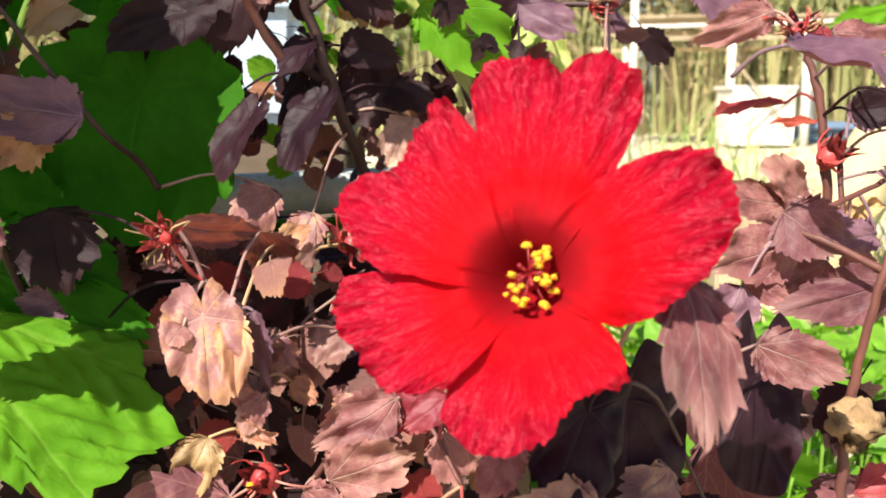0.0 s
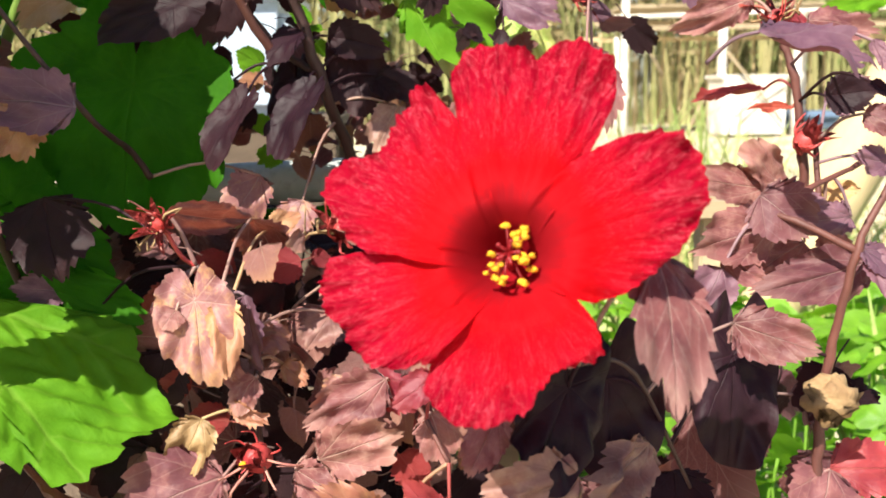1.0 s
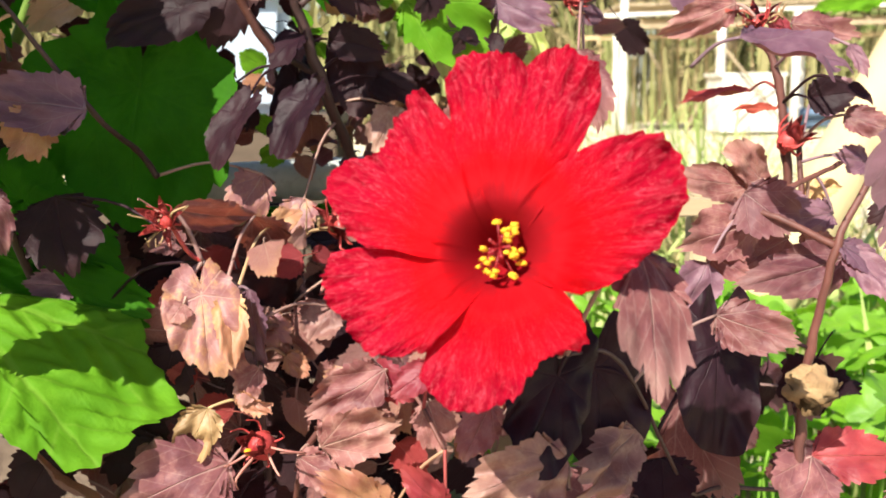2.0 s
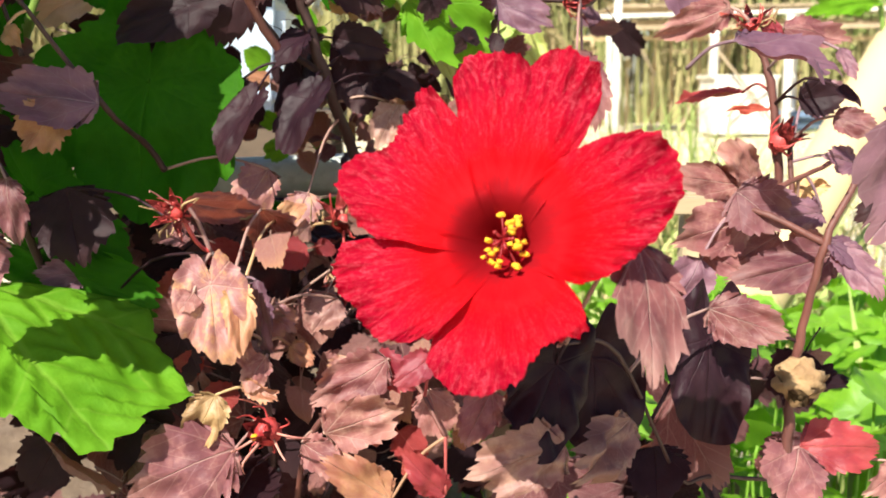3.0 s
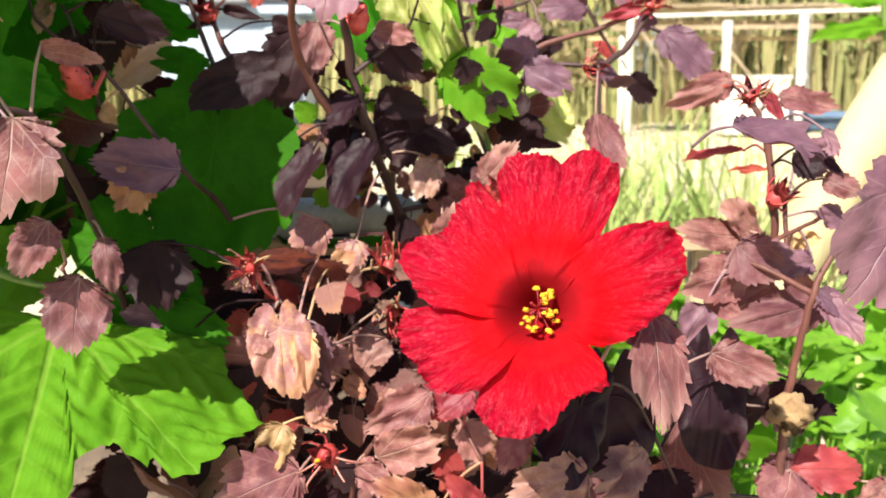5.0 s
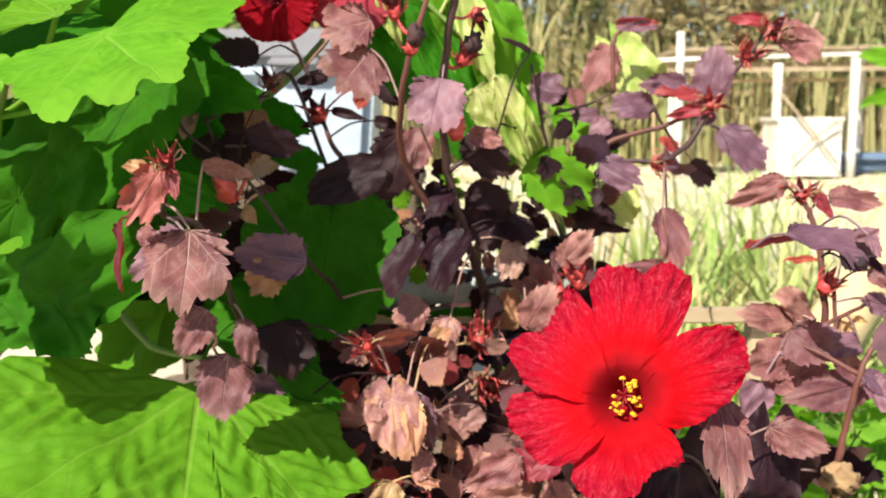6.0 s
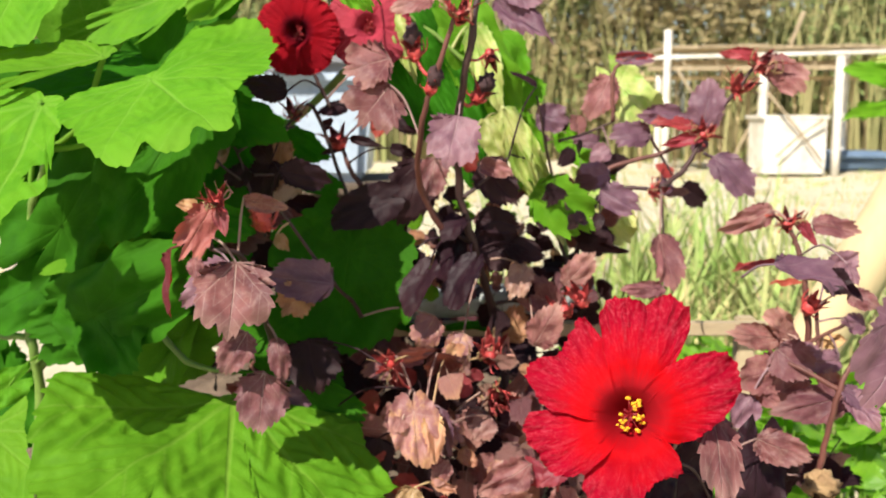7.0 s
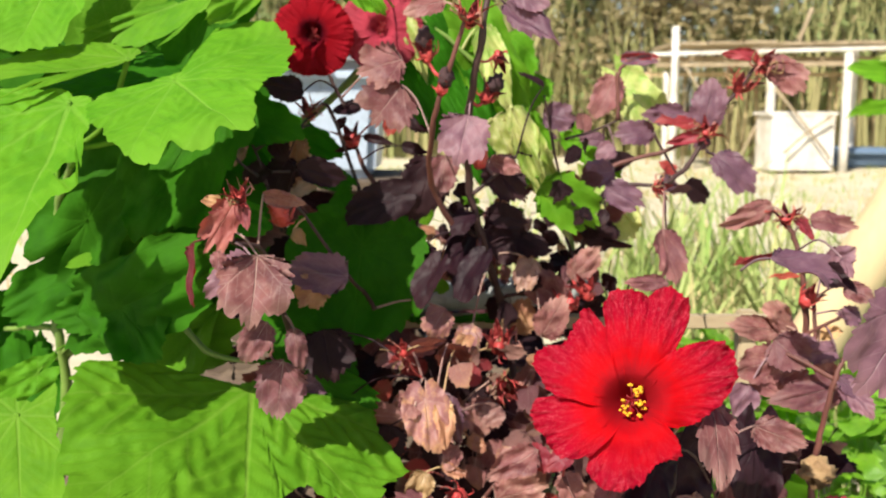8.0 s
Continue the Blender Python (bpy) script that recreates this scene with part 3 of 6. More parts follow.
def flower(parent, centre, normal, radius, petals, mats=("petal", "column", "pollen"), up=(0, 0, 1), cup=0.35, anthers=15, sway=(0.0, 0.0), waves=1.0):
    """An open hibiscus: overlapping petals, the column with its anthers, the calyx behind."""
    centre, z = Vector(centre), Vector(normal).normalized()
    x = Vector(up).cross(z).normalized()
    y = z.cross(x)
    m = Matrix.Translation(centre) @ Matrix((x, y, z)).transposed().to_4x4()
    hub = new("flower")
    hub.parent = parent
    for k, (angle, half, *rims) in enumerate(petals):
        petal(hub, mats[0], m, radians(angle), radius, radians(half), rims, 31 + k * 7, 0.05, cup, waves)
    foot = Vector((0, 0, -cup * radius * 0.95))
    top = Vector((sway[0] * radius, sway[1] * radius, -0.08 * radius))
    line = bent((foot, (foot + top) / 2 + Vector((0.02 * radius, 0, 0)), top), 5)
    verts, faces = tube([m @ p for p in line], [radius * 0.030] * len(line), 9)
    finish("staminal_column", verts, faces, M[mats[1]], hub)
    rng = random.Random(5)
    for k in range(anthers):
        a = rng.uniform(0, 6.283)
        t = 0.72 + 0.30 * rng.random()
        on = foot.lerp(top, t)
        out = radius * rng.uniform(0.07, 0.18)
        tip = on + Vector((math.cos(a) * out, math.sin(a) * out, radius * rng.uniform(0.0, 0.05)))
        verts, faces = tube([m @ on, m @ tip], [radius * 0.007] * 2, 4)
        filament = finish("filament", verts, faces, M[mats[1]], hub)
        verts, faces = [], []
        for g in range(rng.choice((1, 2, 2, 3))):
            shift = Vector((rng.uniform(-1, 1), rng.uniform(-1, 1), rng.uniform(-0.5, 0.5))) * radius * 0.028 * min(g, 1)
            ball(m @ (tip + shift), radius * rng.uniform(0.013, 0.021), verts, faces, (1.3, 1, 0.9), 0.9, k + g * 3, 8, 5)
        finish("anther", verts, faces, M[mats[2]], hub)
    for k in range(5):
        a = k * 2 * math.pi / 5
        end = top + Vector((math.cos(a) * radius * 0.06, math.sin(a) * radius * 0.06, radius * 0.05))
        verts, faces = tube([m @ top, m @ end], [radius * 0.010] * 2, 5)
        ball(m @ end, radius * 0.013, verts, faces, (1, 1, 1), 0.1, k, 8, 5)
        finish("stigma", verts, faces, M[mats[1]], hub)
    verts, faces = [], []
    rounds, steps = 40, 10
    for j in range(steps + 1):
        v = j / steps
        for i in range(rounds):
            a = 2 * math.pi * i / rounds
            r = radius * (0.02 + 0.24 * v) * (1 + 0.03 * math.cos(5 * a))
            deep = radius * (-cup * 1.06 - 0.02 + 0.22 * v * v)
            verts.append(tuple(m @ Vector((r * math.cos(a), r * math.sin(a), deep))))
    for j in range(steps):
        for i in range(rounds):
            a, b = j * rounds + i, j * rounds + (i + 1) % rounds
            faces.append((a, b, b + rounds, a + rounds))
    finish("throat", verts, faces, M[mats[0]], hub, [(0.5, 0.1)] * len(verts))
    verts, faces = [], []
    back = m @ Matrix.Translation((0, 0, -cup * radius * 1.25 - 0.30 * radius))
    for k in range(5):
        sepal(back, radius * 0.30, radius * 0.24, 0.55, k * 2 * math.pi / 5, verts, faces)
    finish("calyx", verts, faces, M["calyx"], hub)
    root = m @ Vector((0, 0, -cup * radius * 1.25 - 0.28 * radius))
    near = sorted(NODES.get(parent.name, ()), key=lambda p: (p - root).length)[:1]
    if near:
        verts, faces = tube(bent((near[0], (near[0] + root) / 2 + z * -0.01, root), 4), [0.0016] * 9, 7)
        finish("flower_stalk", verts, faces, M["stem"], hub)
    return hub


def scatter(parent, mats, count, low, high, size, seed, shapes=("ovate", "lobed")):
    """Inner leaves of a plant, hung at random within a box; they share a few blades."""
    rng = random.Random(seed)
    kinds = {}
    for mat in set(mats):
        for shape in shapes:
            for k in range(3):
                bv, bf, bu = blade(shape, 1.0, rng.uniform(0.7, 1.0), seed + 40 * k + len(kinds), 0.2, 0.12, 0.10, 0.012, 5, 90)
                tube(bent(((0.02, -0.5, -0.2), (0.0, -0.2, -0.02), (0, 0, 0)), 3), [0.016] * 7, 5, bv, bf, bu)
                ob = finish("leaf", bv, bf, M[mat], parent, bu)
                kinds.setdefault(mat, []).append(ob.data)
                bpy.data.objects.remove(ob)
    for _ in range(count):
        mat = mats[rng.randrange(len(mats))]
        ob = new("leaf", rng.choice(kinds[mat]))
        ob.parent = parent
        place = Vector([rng.uniform(a, b) for a, b in zip(low, high)])
        axis = Vector((rng.uniform(-1, 1), rng.uniform(-0.9, 0.3), rng.uniform(-1.1, 0.35)))
        s = size * rng.uniform(0.6, 1.25)
        ob.matrix_basis = Matrix.Translation(place) @ facing(axis, rng.uniform(-60, 60)) @ Matrix.Diagonal((s, s, s, 1))

# ---- ground and distance ----
M["sand"] = plain_material("dry_sandy_soil", (0.62, 0.54, 0.40), (0.50, 0.45, 0.29), 1.6, 0.95, 0.8, 0.02)
M["whitewash"] = plain_material("white_painted_wood", (0.78, 0.76, 0.70), (0.54, 0.49, 0.40), 5.0, 0.75, 0.3, 0.004)
M["old_wood"] = plain_material("weathered_wood", (0.44, 0.35, 0.23), (0.30, 0.23, 0.14), 7.0, 0.85, 0.5, 0.004, (1, 1, 0.2))
M["pale_wood"] = plain_material("pale_log", (0.62, 0.48, 0.27), (0.54, 0.40, 0.22), 4.0, 0.8, 0.4, 0.003, (1, 1, 0.2))
M["pipe"] = plain_material("grey_plastic_pipe", (0.42, 0.45, 0.44), (0.34, 0.37, 0.36), 30.0, 0.4, 0.2, 0.0006)
M["slat"] = plain_material("tan_slat", (0.46, 0.37, 0.23), (0.36, 0.28, 0.17), 30.0, 0.8, 0.4, 0.001, (0.2, 1, 1))
M["tub"] = plain_material("pale_blue_plastic", (0.46, 0.54, 0.64), (0.40, 0.48, 0.58), 12.0, 0.35, 0.15, 0.001)
M["lid"] = plain_material("pale_grey_plastic", (0.25, 0.25, 0.27), (0.21, 0.21, 0.23), 12.0, 0.45, 0.15, 0.001)
M["blue_sheet"] = plain_material("blue_sheet", (0.16, 0.24, 0.36), (0.12, 0.19, 0.30), 6.0, 0.6, 0.3, 0.003)
M["grass"] = plain_material("yellow_green_grass", (0.21, 0.33, 0.06), (0.42, 0.43, 0.17), 3.0, 0.7, 0.2, 0.001)
M["straw_grass"] = plain_material("straw_grass", (0.56, 0.46, 0.22), (0.46, 0.36, 0.16), 3.0, 0.8, 0.2, 0.001)
M["reed"] = plain_material("dry_reeds", (0.60, 0.48, 0.26), (0.44, 0.34, 0.17), 2.0, 0.85, 0.2, 0.002)
M["tree_leaf"] = plain_material("tree_foliage", (0.20, 0.25, 0.07), (0.12, 0.16, 0.05), 1.2, 0.7, 0.2, 0.002)
M["dry_leaf"] = plain_material("dry_foliage", (0.30, 0.24, 0.11), (0.18, 0.15, 0.07), 1.2, 0.8, 0.2, 0.002)
M["crate"] = plain_material("dark_crate_wood", (0.12, 0.085, 0.055), (0.08, 0.055, 0.036), 20.0, 0.85, 0.5, 0.002, (0.3, 1, 1))
M["bark"] = plain_material("grey_bark", (0.20, 0.15, 0.10), (0.13, 0.10, 0.07), 4.0, 0.9, 0.6, 0.01)
M["clover"] = leaf_material("round_green_blade", (0.18, 0.38, 0.02), (0.11, 0.27, 0.015), (0.24, 0.44, 0.06), (0.20, 0.40, 0.04), (0.30, 0.65, 0.02), share=0.35, spots=0.2, spacing=36.0, lateral=0.12)


def slab(size, centre, rot=0.0, bevel=0.02):
    bm = bmesh.new()
    bmesh.ops.create_cube(bm, size=1.0)
    bmesh.ops.scale(bm, vec=size, verts=bm.verts)
    bmesh.ops.bevel(bm, geom=list(bm.edges), offset=bevel * min(size), segments=2, affect="EDGES")
    bmesh.ops.transform(bm, matrix=Matrix.Translation(centre) @ Matrix.Rotation(rot, 4, "Y"), verts=bm.verts)
    return bm


def ground_height(x, y):
    near = max(0.0, 1 - math.hypot(x, y) / 4)
    return 0.05 * noise.noise(Vector((x * 0.5, y * 0.5, 0))) + 0.012 * noise.noise(Vector((x * 4, y * 4, 3))) * near


verts, faces = [], []
marks = sorted({round(s * (0.12 * i + 0.0000045 * i ** 5), 4) for i in range(0, 40) for s in (-1, 1)})
for gy in marks:
    for gx in marks:
        far = math.hypot(gx, gy)
        verts.append((gx, gy, ground_height(gx, gy) if far < 30 else 0.0))
n = len(marks)
for j in range(n - 1):
    for i in range(n - 1):
        faces.append((j * n + i, j * n + i + 1, (j + 1) * n + i + 1, (j + 1) * n + i))
ground = finish("ground", verts, faces, M["sand"])
tagged(ground, "dry sandy ground with sparse yellow grass", "ground", kind="structure")


def blades(name, label, mat, spots, height, width, seed, category="grass"):
    """Many grass blades, each a bent ribbon with a fold."""
    rng = random.Random(seed)
    verts, faces = [], []
    for x, y, k in spots:
        for _ in range(k):
            px, py = x + rng.gauss(0, 0.05), y + rng.gauss(0, 0.05)
            h = height * rng.uniform(0.45, 1.15)
            a, lean = rng.uniform(0, 6.28), rng.uniform(0.05, 0.75)
            side = Vector((-math.sin(a), math.cos(a), 0)) * width * rng.uniform(0.6, 1.3)
            first = len(verts)
            for j in range(5):
                t = j / 4
                p = Vector((px + math.cos(a) * lean * h * t * t, py + math.sin(a) * lean * h * t * t, ground_height(px, py) + h * (t - 0.28 * lean * t * t)))
                wd = side * (1 - t) ** 0.7
                verts += [tuple(p - wd), tuple(p + wd + Vector((0, 0, 0.2 * width)))]
            for j in range(4):
                b = first + 2 * j
                faces.append((b, b + 1, b + 3, b + 2))
    ob = finish(name, verts, faces, M[mat])
    return tagged(ob, label, category, kind="stuff")


rng = random.Random(4)
spots = [(rng.gauss(0.55, 0.28), rng.gauss(1.55, 0.40), 15) for _ in range(34)]
blades("grass_tuft", "yellow-green grass tufts on the dry ground", "grass", spots, 0.32, 0.008, 1)
spots = [(rng.gauss(0.52, 0.22), rng.gauss(1.9, 0.5), 10) for _ in range(22)]
blades("tall_grass", "tall pale green grass blades beyond the shrubs", "grass", spots, 0.46, 0.009, 12)
spots = [(rng.gauss(0.62, 0.35), rng.gauss(1.75, 0.5), 20) for _ in range(36)]
blades("dry_grass", "straw-coloured dry grass standing in tufts", "straw_grass", spots, 0.30, 0.004, 2)
spots = [(rng.uniform(-3.5, 6.0), rng.uniform(2.0, 9.0), 8) for _ in range(420)]
blades("short_grass", "short yellowing grass over sandy ground", "grass", spots, 0.07, 0.005, 3)
spots = [(rng.uniform(-3.5, 6.0), rng.uniform(2.0, 9.0), 8) for _ in range(420)]
blades("short_dry_grass", "short straw grass over sandy ground", "straw_grass", spots, 0.08, 0.005, 6)


def round_leaves(name, label, spots, seed):
    rng = random.Random(seed)
    verts, faces, uvs = [], [], []
    kinds = [blade("disc", 1.0, 1.2, 900 + k, 0.12, 0.10, 0.10, 0.02, 4, 30) for k in range(4)]
    for x, y, z, size in spots:
        bv, bf, bu = kinds[rng.randrange(4)]
        tilt = Euler((rng.uniform(-0.5, 0.9), rng.uniform(-0.6, 0.6), rng.uniform(0, 6.28)))
        m = Matrix.LocRotScale((x, y, z), tilt, (size, size, size))
        first = len(verts)
        verts += [tuple(m @ Vector(v)) for v in bv]
        uvs += bu
        faces += [tuple(first + i for i in f) for f in bf]
        tube(bent(((x + rng.gauss(0, 0.02), y + rng.gauss(0, 0.02), max(0.0, z - 0.22)), (x, y, z - 0.05), (x, y, z)), 3), [0.0012] * 7, 5, verts, faces, uvs)
    ob = finish(name, verts, faces, M["clover"], None, uvs)
    return tagged(ob, label, "ground cover", kind="stuff")


rng = random.Random(8)
spots = []
for _ in range(760):
    x, y = rng.uniform(0.02, 0.95), rng.uniform(0.33, 1.05)
    top = 0.30 - 0.10 * (y - 0.35) + 0.05 * noise.noise(Vector((x * 5, y * 5, 1)))
    spots.append((x, y, top - abs(rng.gauss(0, 0.055)), rng.uniform(0.018, 0.042)))
round_leaves("ground_cover", "bright green round-leaved ground cover under the shrubs", spots, 9)


# ---- shed, pen and trees in the distance ----
shed = thing("open_shed", "open frame shed of whitewashed posts and old beams", "shed")
def post(x, y, h, r, mat="whitewash", name="post", lean=0.0):
    pts = [(x + lean * h * k / 4, y, -0.05 + (h + 0.05) * k / 4) for k in range(5)]
    v, f = tube(pts, [r * (1 + 0.06 * math.sin(3 * k + x)) for k in range(5)], 9)
    return finish(name, v, f, M[mat], shed)
post(2.02, 8.5, 1.34, 0.036)
post(2.13, 9.3, 0.95, 0.03)
post(2.22, 9.3, 0.92, 0.025)
post(2.93, 8.5, 1.05, 0.042)
post(3.60, 8.4, 1.10, 0.042)
post(3.98, 9.2, 1.22, 0.045)
post(4.60, 8.6, 1.20, 0.06)
post(3.05, 9.4, 1.6, 0.02, "old_wood", "pole", 0.35)
post(2.75, 9.0, 0.95, 0.018, "old_wood", "brace", 0.5)
part("beam", slab((3.3, 0.06, 0.032), (3.45, 8.5, 1.13), radians(-1.5)), M["whitewash"], shed)
part("beam", slab((3.2, 0.05, 0.04), (3.45, 8.55, 1.00), radians(-0.4)), M["old_wood"], shed)
part("beam", slab((3.0, 0.06, 0.05), (3.4, 9.3, 1.08), 0.0), M["old_wood"], shed)
part("beam", slab((3.2, 0.04, 0.04), (3.4, 9.4, 0.93), 0.0), M["pale_wood"], shed)
for k in range(9):
    part("roof_board", slab((0.30, 0.95, 0.025), (2.15 + 0.33 * k, 8.95, 1.185 + 0.006 * (k % 3)), 0.0), M["old_wood"], shed)
for k in range(14):
    post(2.0 + 0.2 * k + 0.05 * math.sin(k * 5), 9.5, 1.0, 0.012, "pale_wood", "stake", 0.06 * math.sin(k * 3))

for x0, z0, x1, z1 in ((2.86, 0.77, 3.40, 0.13), (3.39, 0.52, 2.97, 0.18), (2.05, 0.95, 2.30, 0.55)):
    v, f = tube([(x0, 8.2, z0), ((x0 + x1) / 2, 8.21, (z0 + z1) / 2 + 0.02), (x1, 8.2, z1)], [0.013, 0.011, 0.012], 7)
    finish("brace", v, f, M["old_wood"], shed)
block = thing("feed_trough", "white painted box standing beside the shed post", "box")
part("box_wall", slab((0.57, 0.05, 0.50), (3.17, 8.30, 0.27)), M["whitewash"], block)
part("box_wall", slab((0.05, 0.40, 0.50), (2.91, 8.53, 0.27)), M["whitewash"], block)
part("box_wall", slab((0.05, 0.40, 0.50), (3.43, 8.53, 0.27)), M["whitewash"], block)
part("box_lid", slab((0.62, 0.50, 0.03), (3.17, 8.52, 0.54)), M["whitewash"], block)
sheet = thing("blue_tarp", "blue plastic sheet lying folded on the ground", "tarp")
part("fold", slab((0.75, 0.5, 0.07), (3.95, 8.95, 0.17), 0.02, 0.3), M["blue_sheet"], sheet)
part("fold", slab((0.70, 0.45, 0.12), (3.97, 9.0, 0.08), -0.02, 0.3), M["blue_sheet"], sheet)


def tree(x, y, h, spread, seed, count=2200, mat="tree_leaf", size=0.085):
    rng = random.Random(seed)
    ob = thing("tree", "leafy tree at the edge of the dry field", "tree", "trees behind the shed")
    ob.location = (x, y, 0)
    verts, faces = tube([(0.05 * math.sin(k), 0.04 * math.cos(k * 2), h * 0.75 * k / 6) for k in range(7)], [0.10 * (1 - 0.12 * k) for k in range(7)], 9)
    limbs = []
    for k in range(9):
        z0 = h * rng.uniform(0.2, 0.7)
        a = rng.uniform(0, 6.28)
        end = Vector((math.cos(a) * spread * rng.uniform(0.4, 0.9), math.sin(a) * spread * 0.6, z0 + h * rng.uniform(0.08, 0.28)))
        tube(bent(((0, 0, z0), (end.x * 0.45, end.y * 0.45, z0 + 0.12 * h), end), 3), [0.035 * (1 - 0.12 * i) for i in range(7)], 6, verts, faces)
        limbs.append(end)
    finish("trunk", verts, faces, M["bark"], ob)
    verts, faces = [], []
    clumps = [(e, rng.uniform(0.25, 0.5) * spread) for e in limbs]
    clumps += [(Vector((rng.uniform(-1, 1) * spread * 0.8, rng.uniform(-0.5, 0.5) * spread, h * rng.uniform(0.12, 1.0))), rng.uniform(0.2, 0.45) * spread) for _ in range(16)]
    for _ in range(count):
        c, r = clumps[rng.randrange(len(clumps))]
        d = Vector((rng.gauss(0, 1), rng.gauss(0, 1), rng.gauss(0, 0.8))).normalized() * r * rng.random() ** 0.4
        m = Matrix.LocRotScale(c + d, Euler((rng.uniform(0, 6), rng.uniform(0, 6), rng.uniform(0, 6))), None)
        s = size * rng.uniform(0.6, 1.4)
        i = len(verts)
        verts += [tuple(m @ Vector(q)) for q in ((0, -s, 0), (0.42 * s, 0, 0.12 * s), (0, s, 0), (-0.42 * s, 0, 0.12 * s))]
        faces += [(i, i + 1, i + 2), (i, i + 2, i + 3)]
    finish("crown", verts, faces, M[mat], ob, None, False)
    return ob


for k in range(16):
    jitter = random.Random(300 + k)
    near = k % 2
    tree(-7.6 + 1.15 * k + jitter.uniform(-0.4, 0.4), (11.4 if near else 13.2) + jitter.uniform(-0.4, 0.4), jitter.uniform(2.6, 3.6) if near else jitter.uniform(4.0, 5.2), 1.35 if near else 1.9, 50 + k, 4200, "tree_leaf" if k % 3 else "dry_leaf", 0.062)

def tall_blades(name, label, mat, count, depth, height, width, seed, category):
    """Upright stalks and blades in front of the trees, in uneven clumps."""
    rng = random.Random(seed)
    verts, faces = [], []
    for _ in range(count):
        x, y = rng.uniform(-6, 9), rng.uniform(*depth)
        if noise.noise(Vector((x * 0.9, seed, 4))) < rng.uniform(-0.45, 0.25):
            continue
        h = rng.uniform(*height) * (0.8 + 0.5 * noise.noise(Vector((x * 1.7, seed, 4))))
        a = rng.uniform(0, 3.14)
        lx = rng.gauss(0, 0.16)
        wd = Vector((math.cos(a), math.sin(a), 0)) * width * rng.uniform(0.7, 1.4)
        i = len(verts)
        for j in range(4):
            t = j / 3
            p = Vector((x + lx * h * t * t, y, h * t))
            verts += [tuple(p - wd * (1 - 0.8 * t)), tuple(p + wd * (1 - 0.8 * t))]
        for j in range(3):
            faces.append((i + 2 * j, i + 2 * j + 1, i + 2 * j + 3, i + 2 * j + 2))
    return tagged(finish(name, verts, faces, M[mat]), label, category, kind="stuff")


M["bamboo"] = plain_material("olive_bamboo", (0.22, 0.24, 0.08), (0.34, 0.30, 0.13), 1.5, 0.8, 0.2, 0.002)
tall_blades("dry_reeds", "tall dry reeds in front of the trees", "reed", 4600, (10.6, 12.6), (0.5, 2.6), 0.013, 77, "reeds")
tall_blades("bamboo", "olive bamboo stalks rising behind the shed", "bamboo", 4200, (10.4, 11.8), (1.6, 4.2), 0.020, 78, "bamboo")

# ---- things behind the shrubs ----
pipe = thing("plastic_pipe", "grey plastic pipe lying behind the shrub", "pipe")
v, f = tube([(-0.162 + 0.0275 * k, 0.305 + 0.004 * k, 0.452 + 0.0006 * k) for k in range(8)], [0.0122] * 8, 20)
finish("pipe_wall", v, f, M["pipe"], pipe)
v, f = tube([(-0.166, 0.3045, 0.452), (-0.150, 0.3065, 0.4524)], [0.0135] * 2, 20)
finish("coupling", v, f, M["pipe"], pipe)
rail = thing("bed_rail", "tan wooden slat rail on stakes behind the shrub", "rail")
part("slat", slab((0.34, 0.012, 0.010), (0.0, 0.312, 0.434), 0.0, 0.1), M["slat"], rail)
for x in (0.03, 0.15):
    part("stake", slab((0.014, 0.014, 0.46), (x, 0.326, 0.21), 0.0, 0.1), M["slat"], rail)


bin_ = thing("plastic_tub", "pale blue plastic tub with a grey lid on a crate", "tub")
bm = slab((0.30, 0.26, 0.20), (-0.376, 1.62, 0.555), 0.0, 0.10)
for q in bm.verts:
    k = 0.88 + 0.12 * min(1.0, max(0.0, (q.co.z - 0.45) / 0.2))
    q.co.x = -0.376 + (q.co.x + 0.376) * k
    q.co.y = 1.62 + (q.co.y - 1.62) * k
part("body", bm, M["tub"], bin_)
part("rim", slab((0.325, 0.285, 0.018), (-0.376, 1.62, 0.664), 0.0, 0.2), M["tub"], bin_)
part("lid", slab((0.34, 0.30, 0.07), (-0.376, 1.62, 0.71), 0.0, 0.25), M["lid"], bin_, "pale grey domed lid")
part("handle", slab((0.10, 0.02, 0.02), (-0.376, 1.462, 0.68), 0.0, 0.3), M["lid"], bin_)
crate = thing("wooden_crate", "old dark slatted crate standing on the soil", "crate")
for k in range(4):
    part("slat", slab((0.46, 0.02, 0.085), (-0.376, 1.44, 0.07 + 0.105 * k), 0.0, 0.1), M["crate"], crate)
    part("slat", slab((0.46, 0.02, 0.085), (-0.376, 1.80, 0.07 + 0.105 * k), 0.0, 0.1), M["crate"], crate)
for x in (-0.59, -0.16):
    for y in (1.465, 1.775):
        part("corner_post", slab((0.03, 0.03, 0.46), (x, y, 0.21), 0.0, 0.1), M["crate"], crate)
part("top_board", slab((0.48, 0.38, 0.018), (-0.376, 1.62, 0.446), 0.0, 0.1), M["crate"], crate)

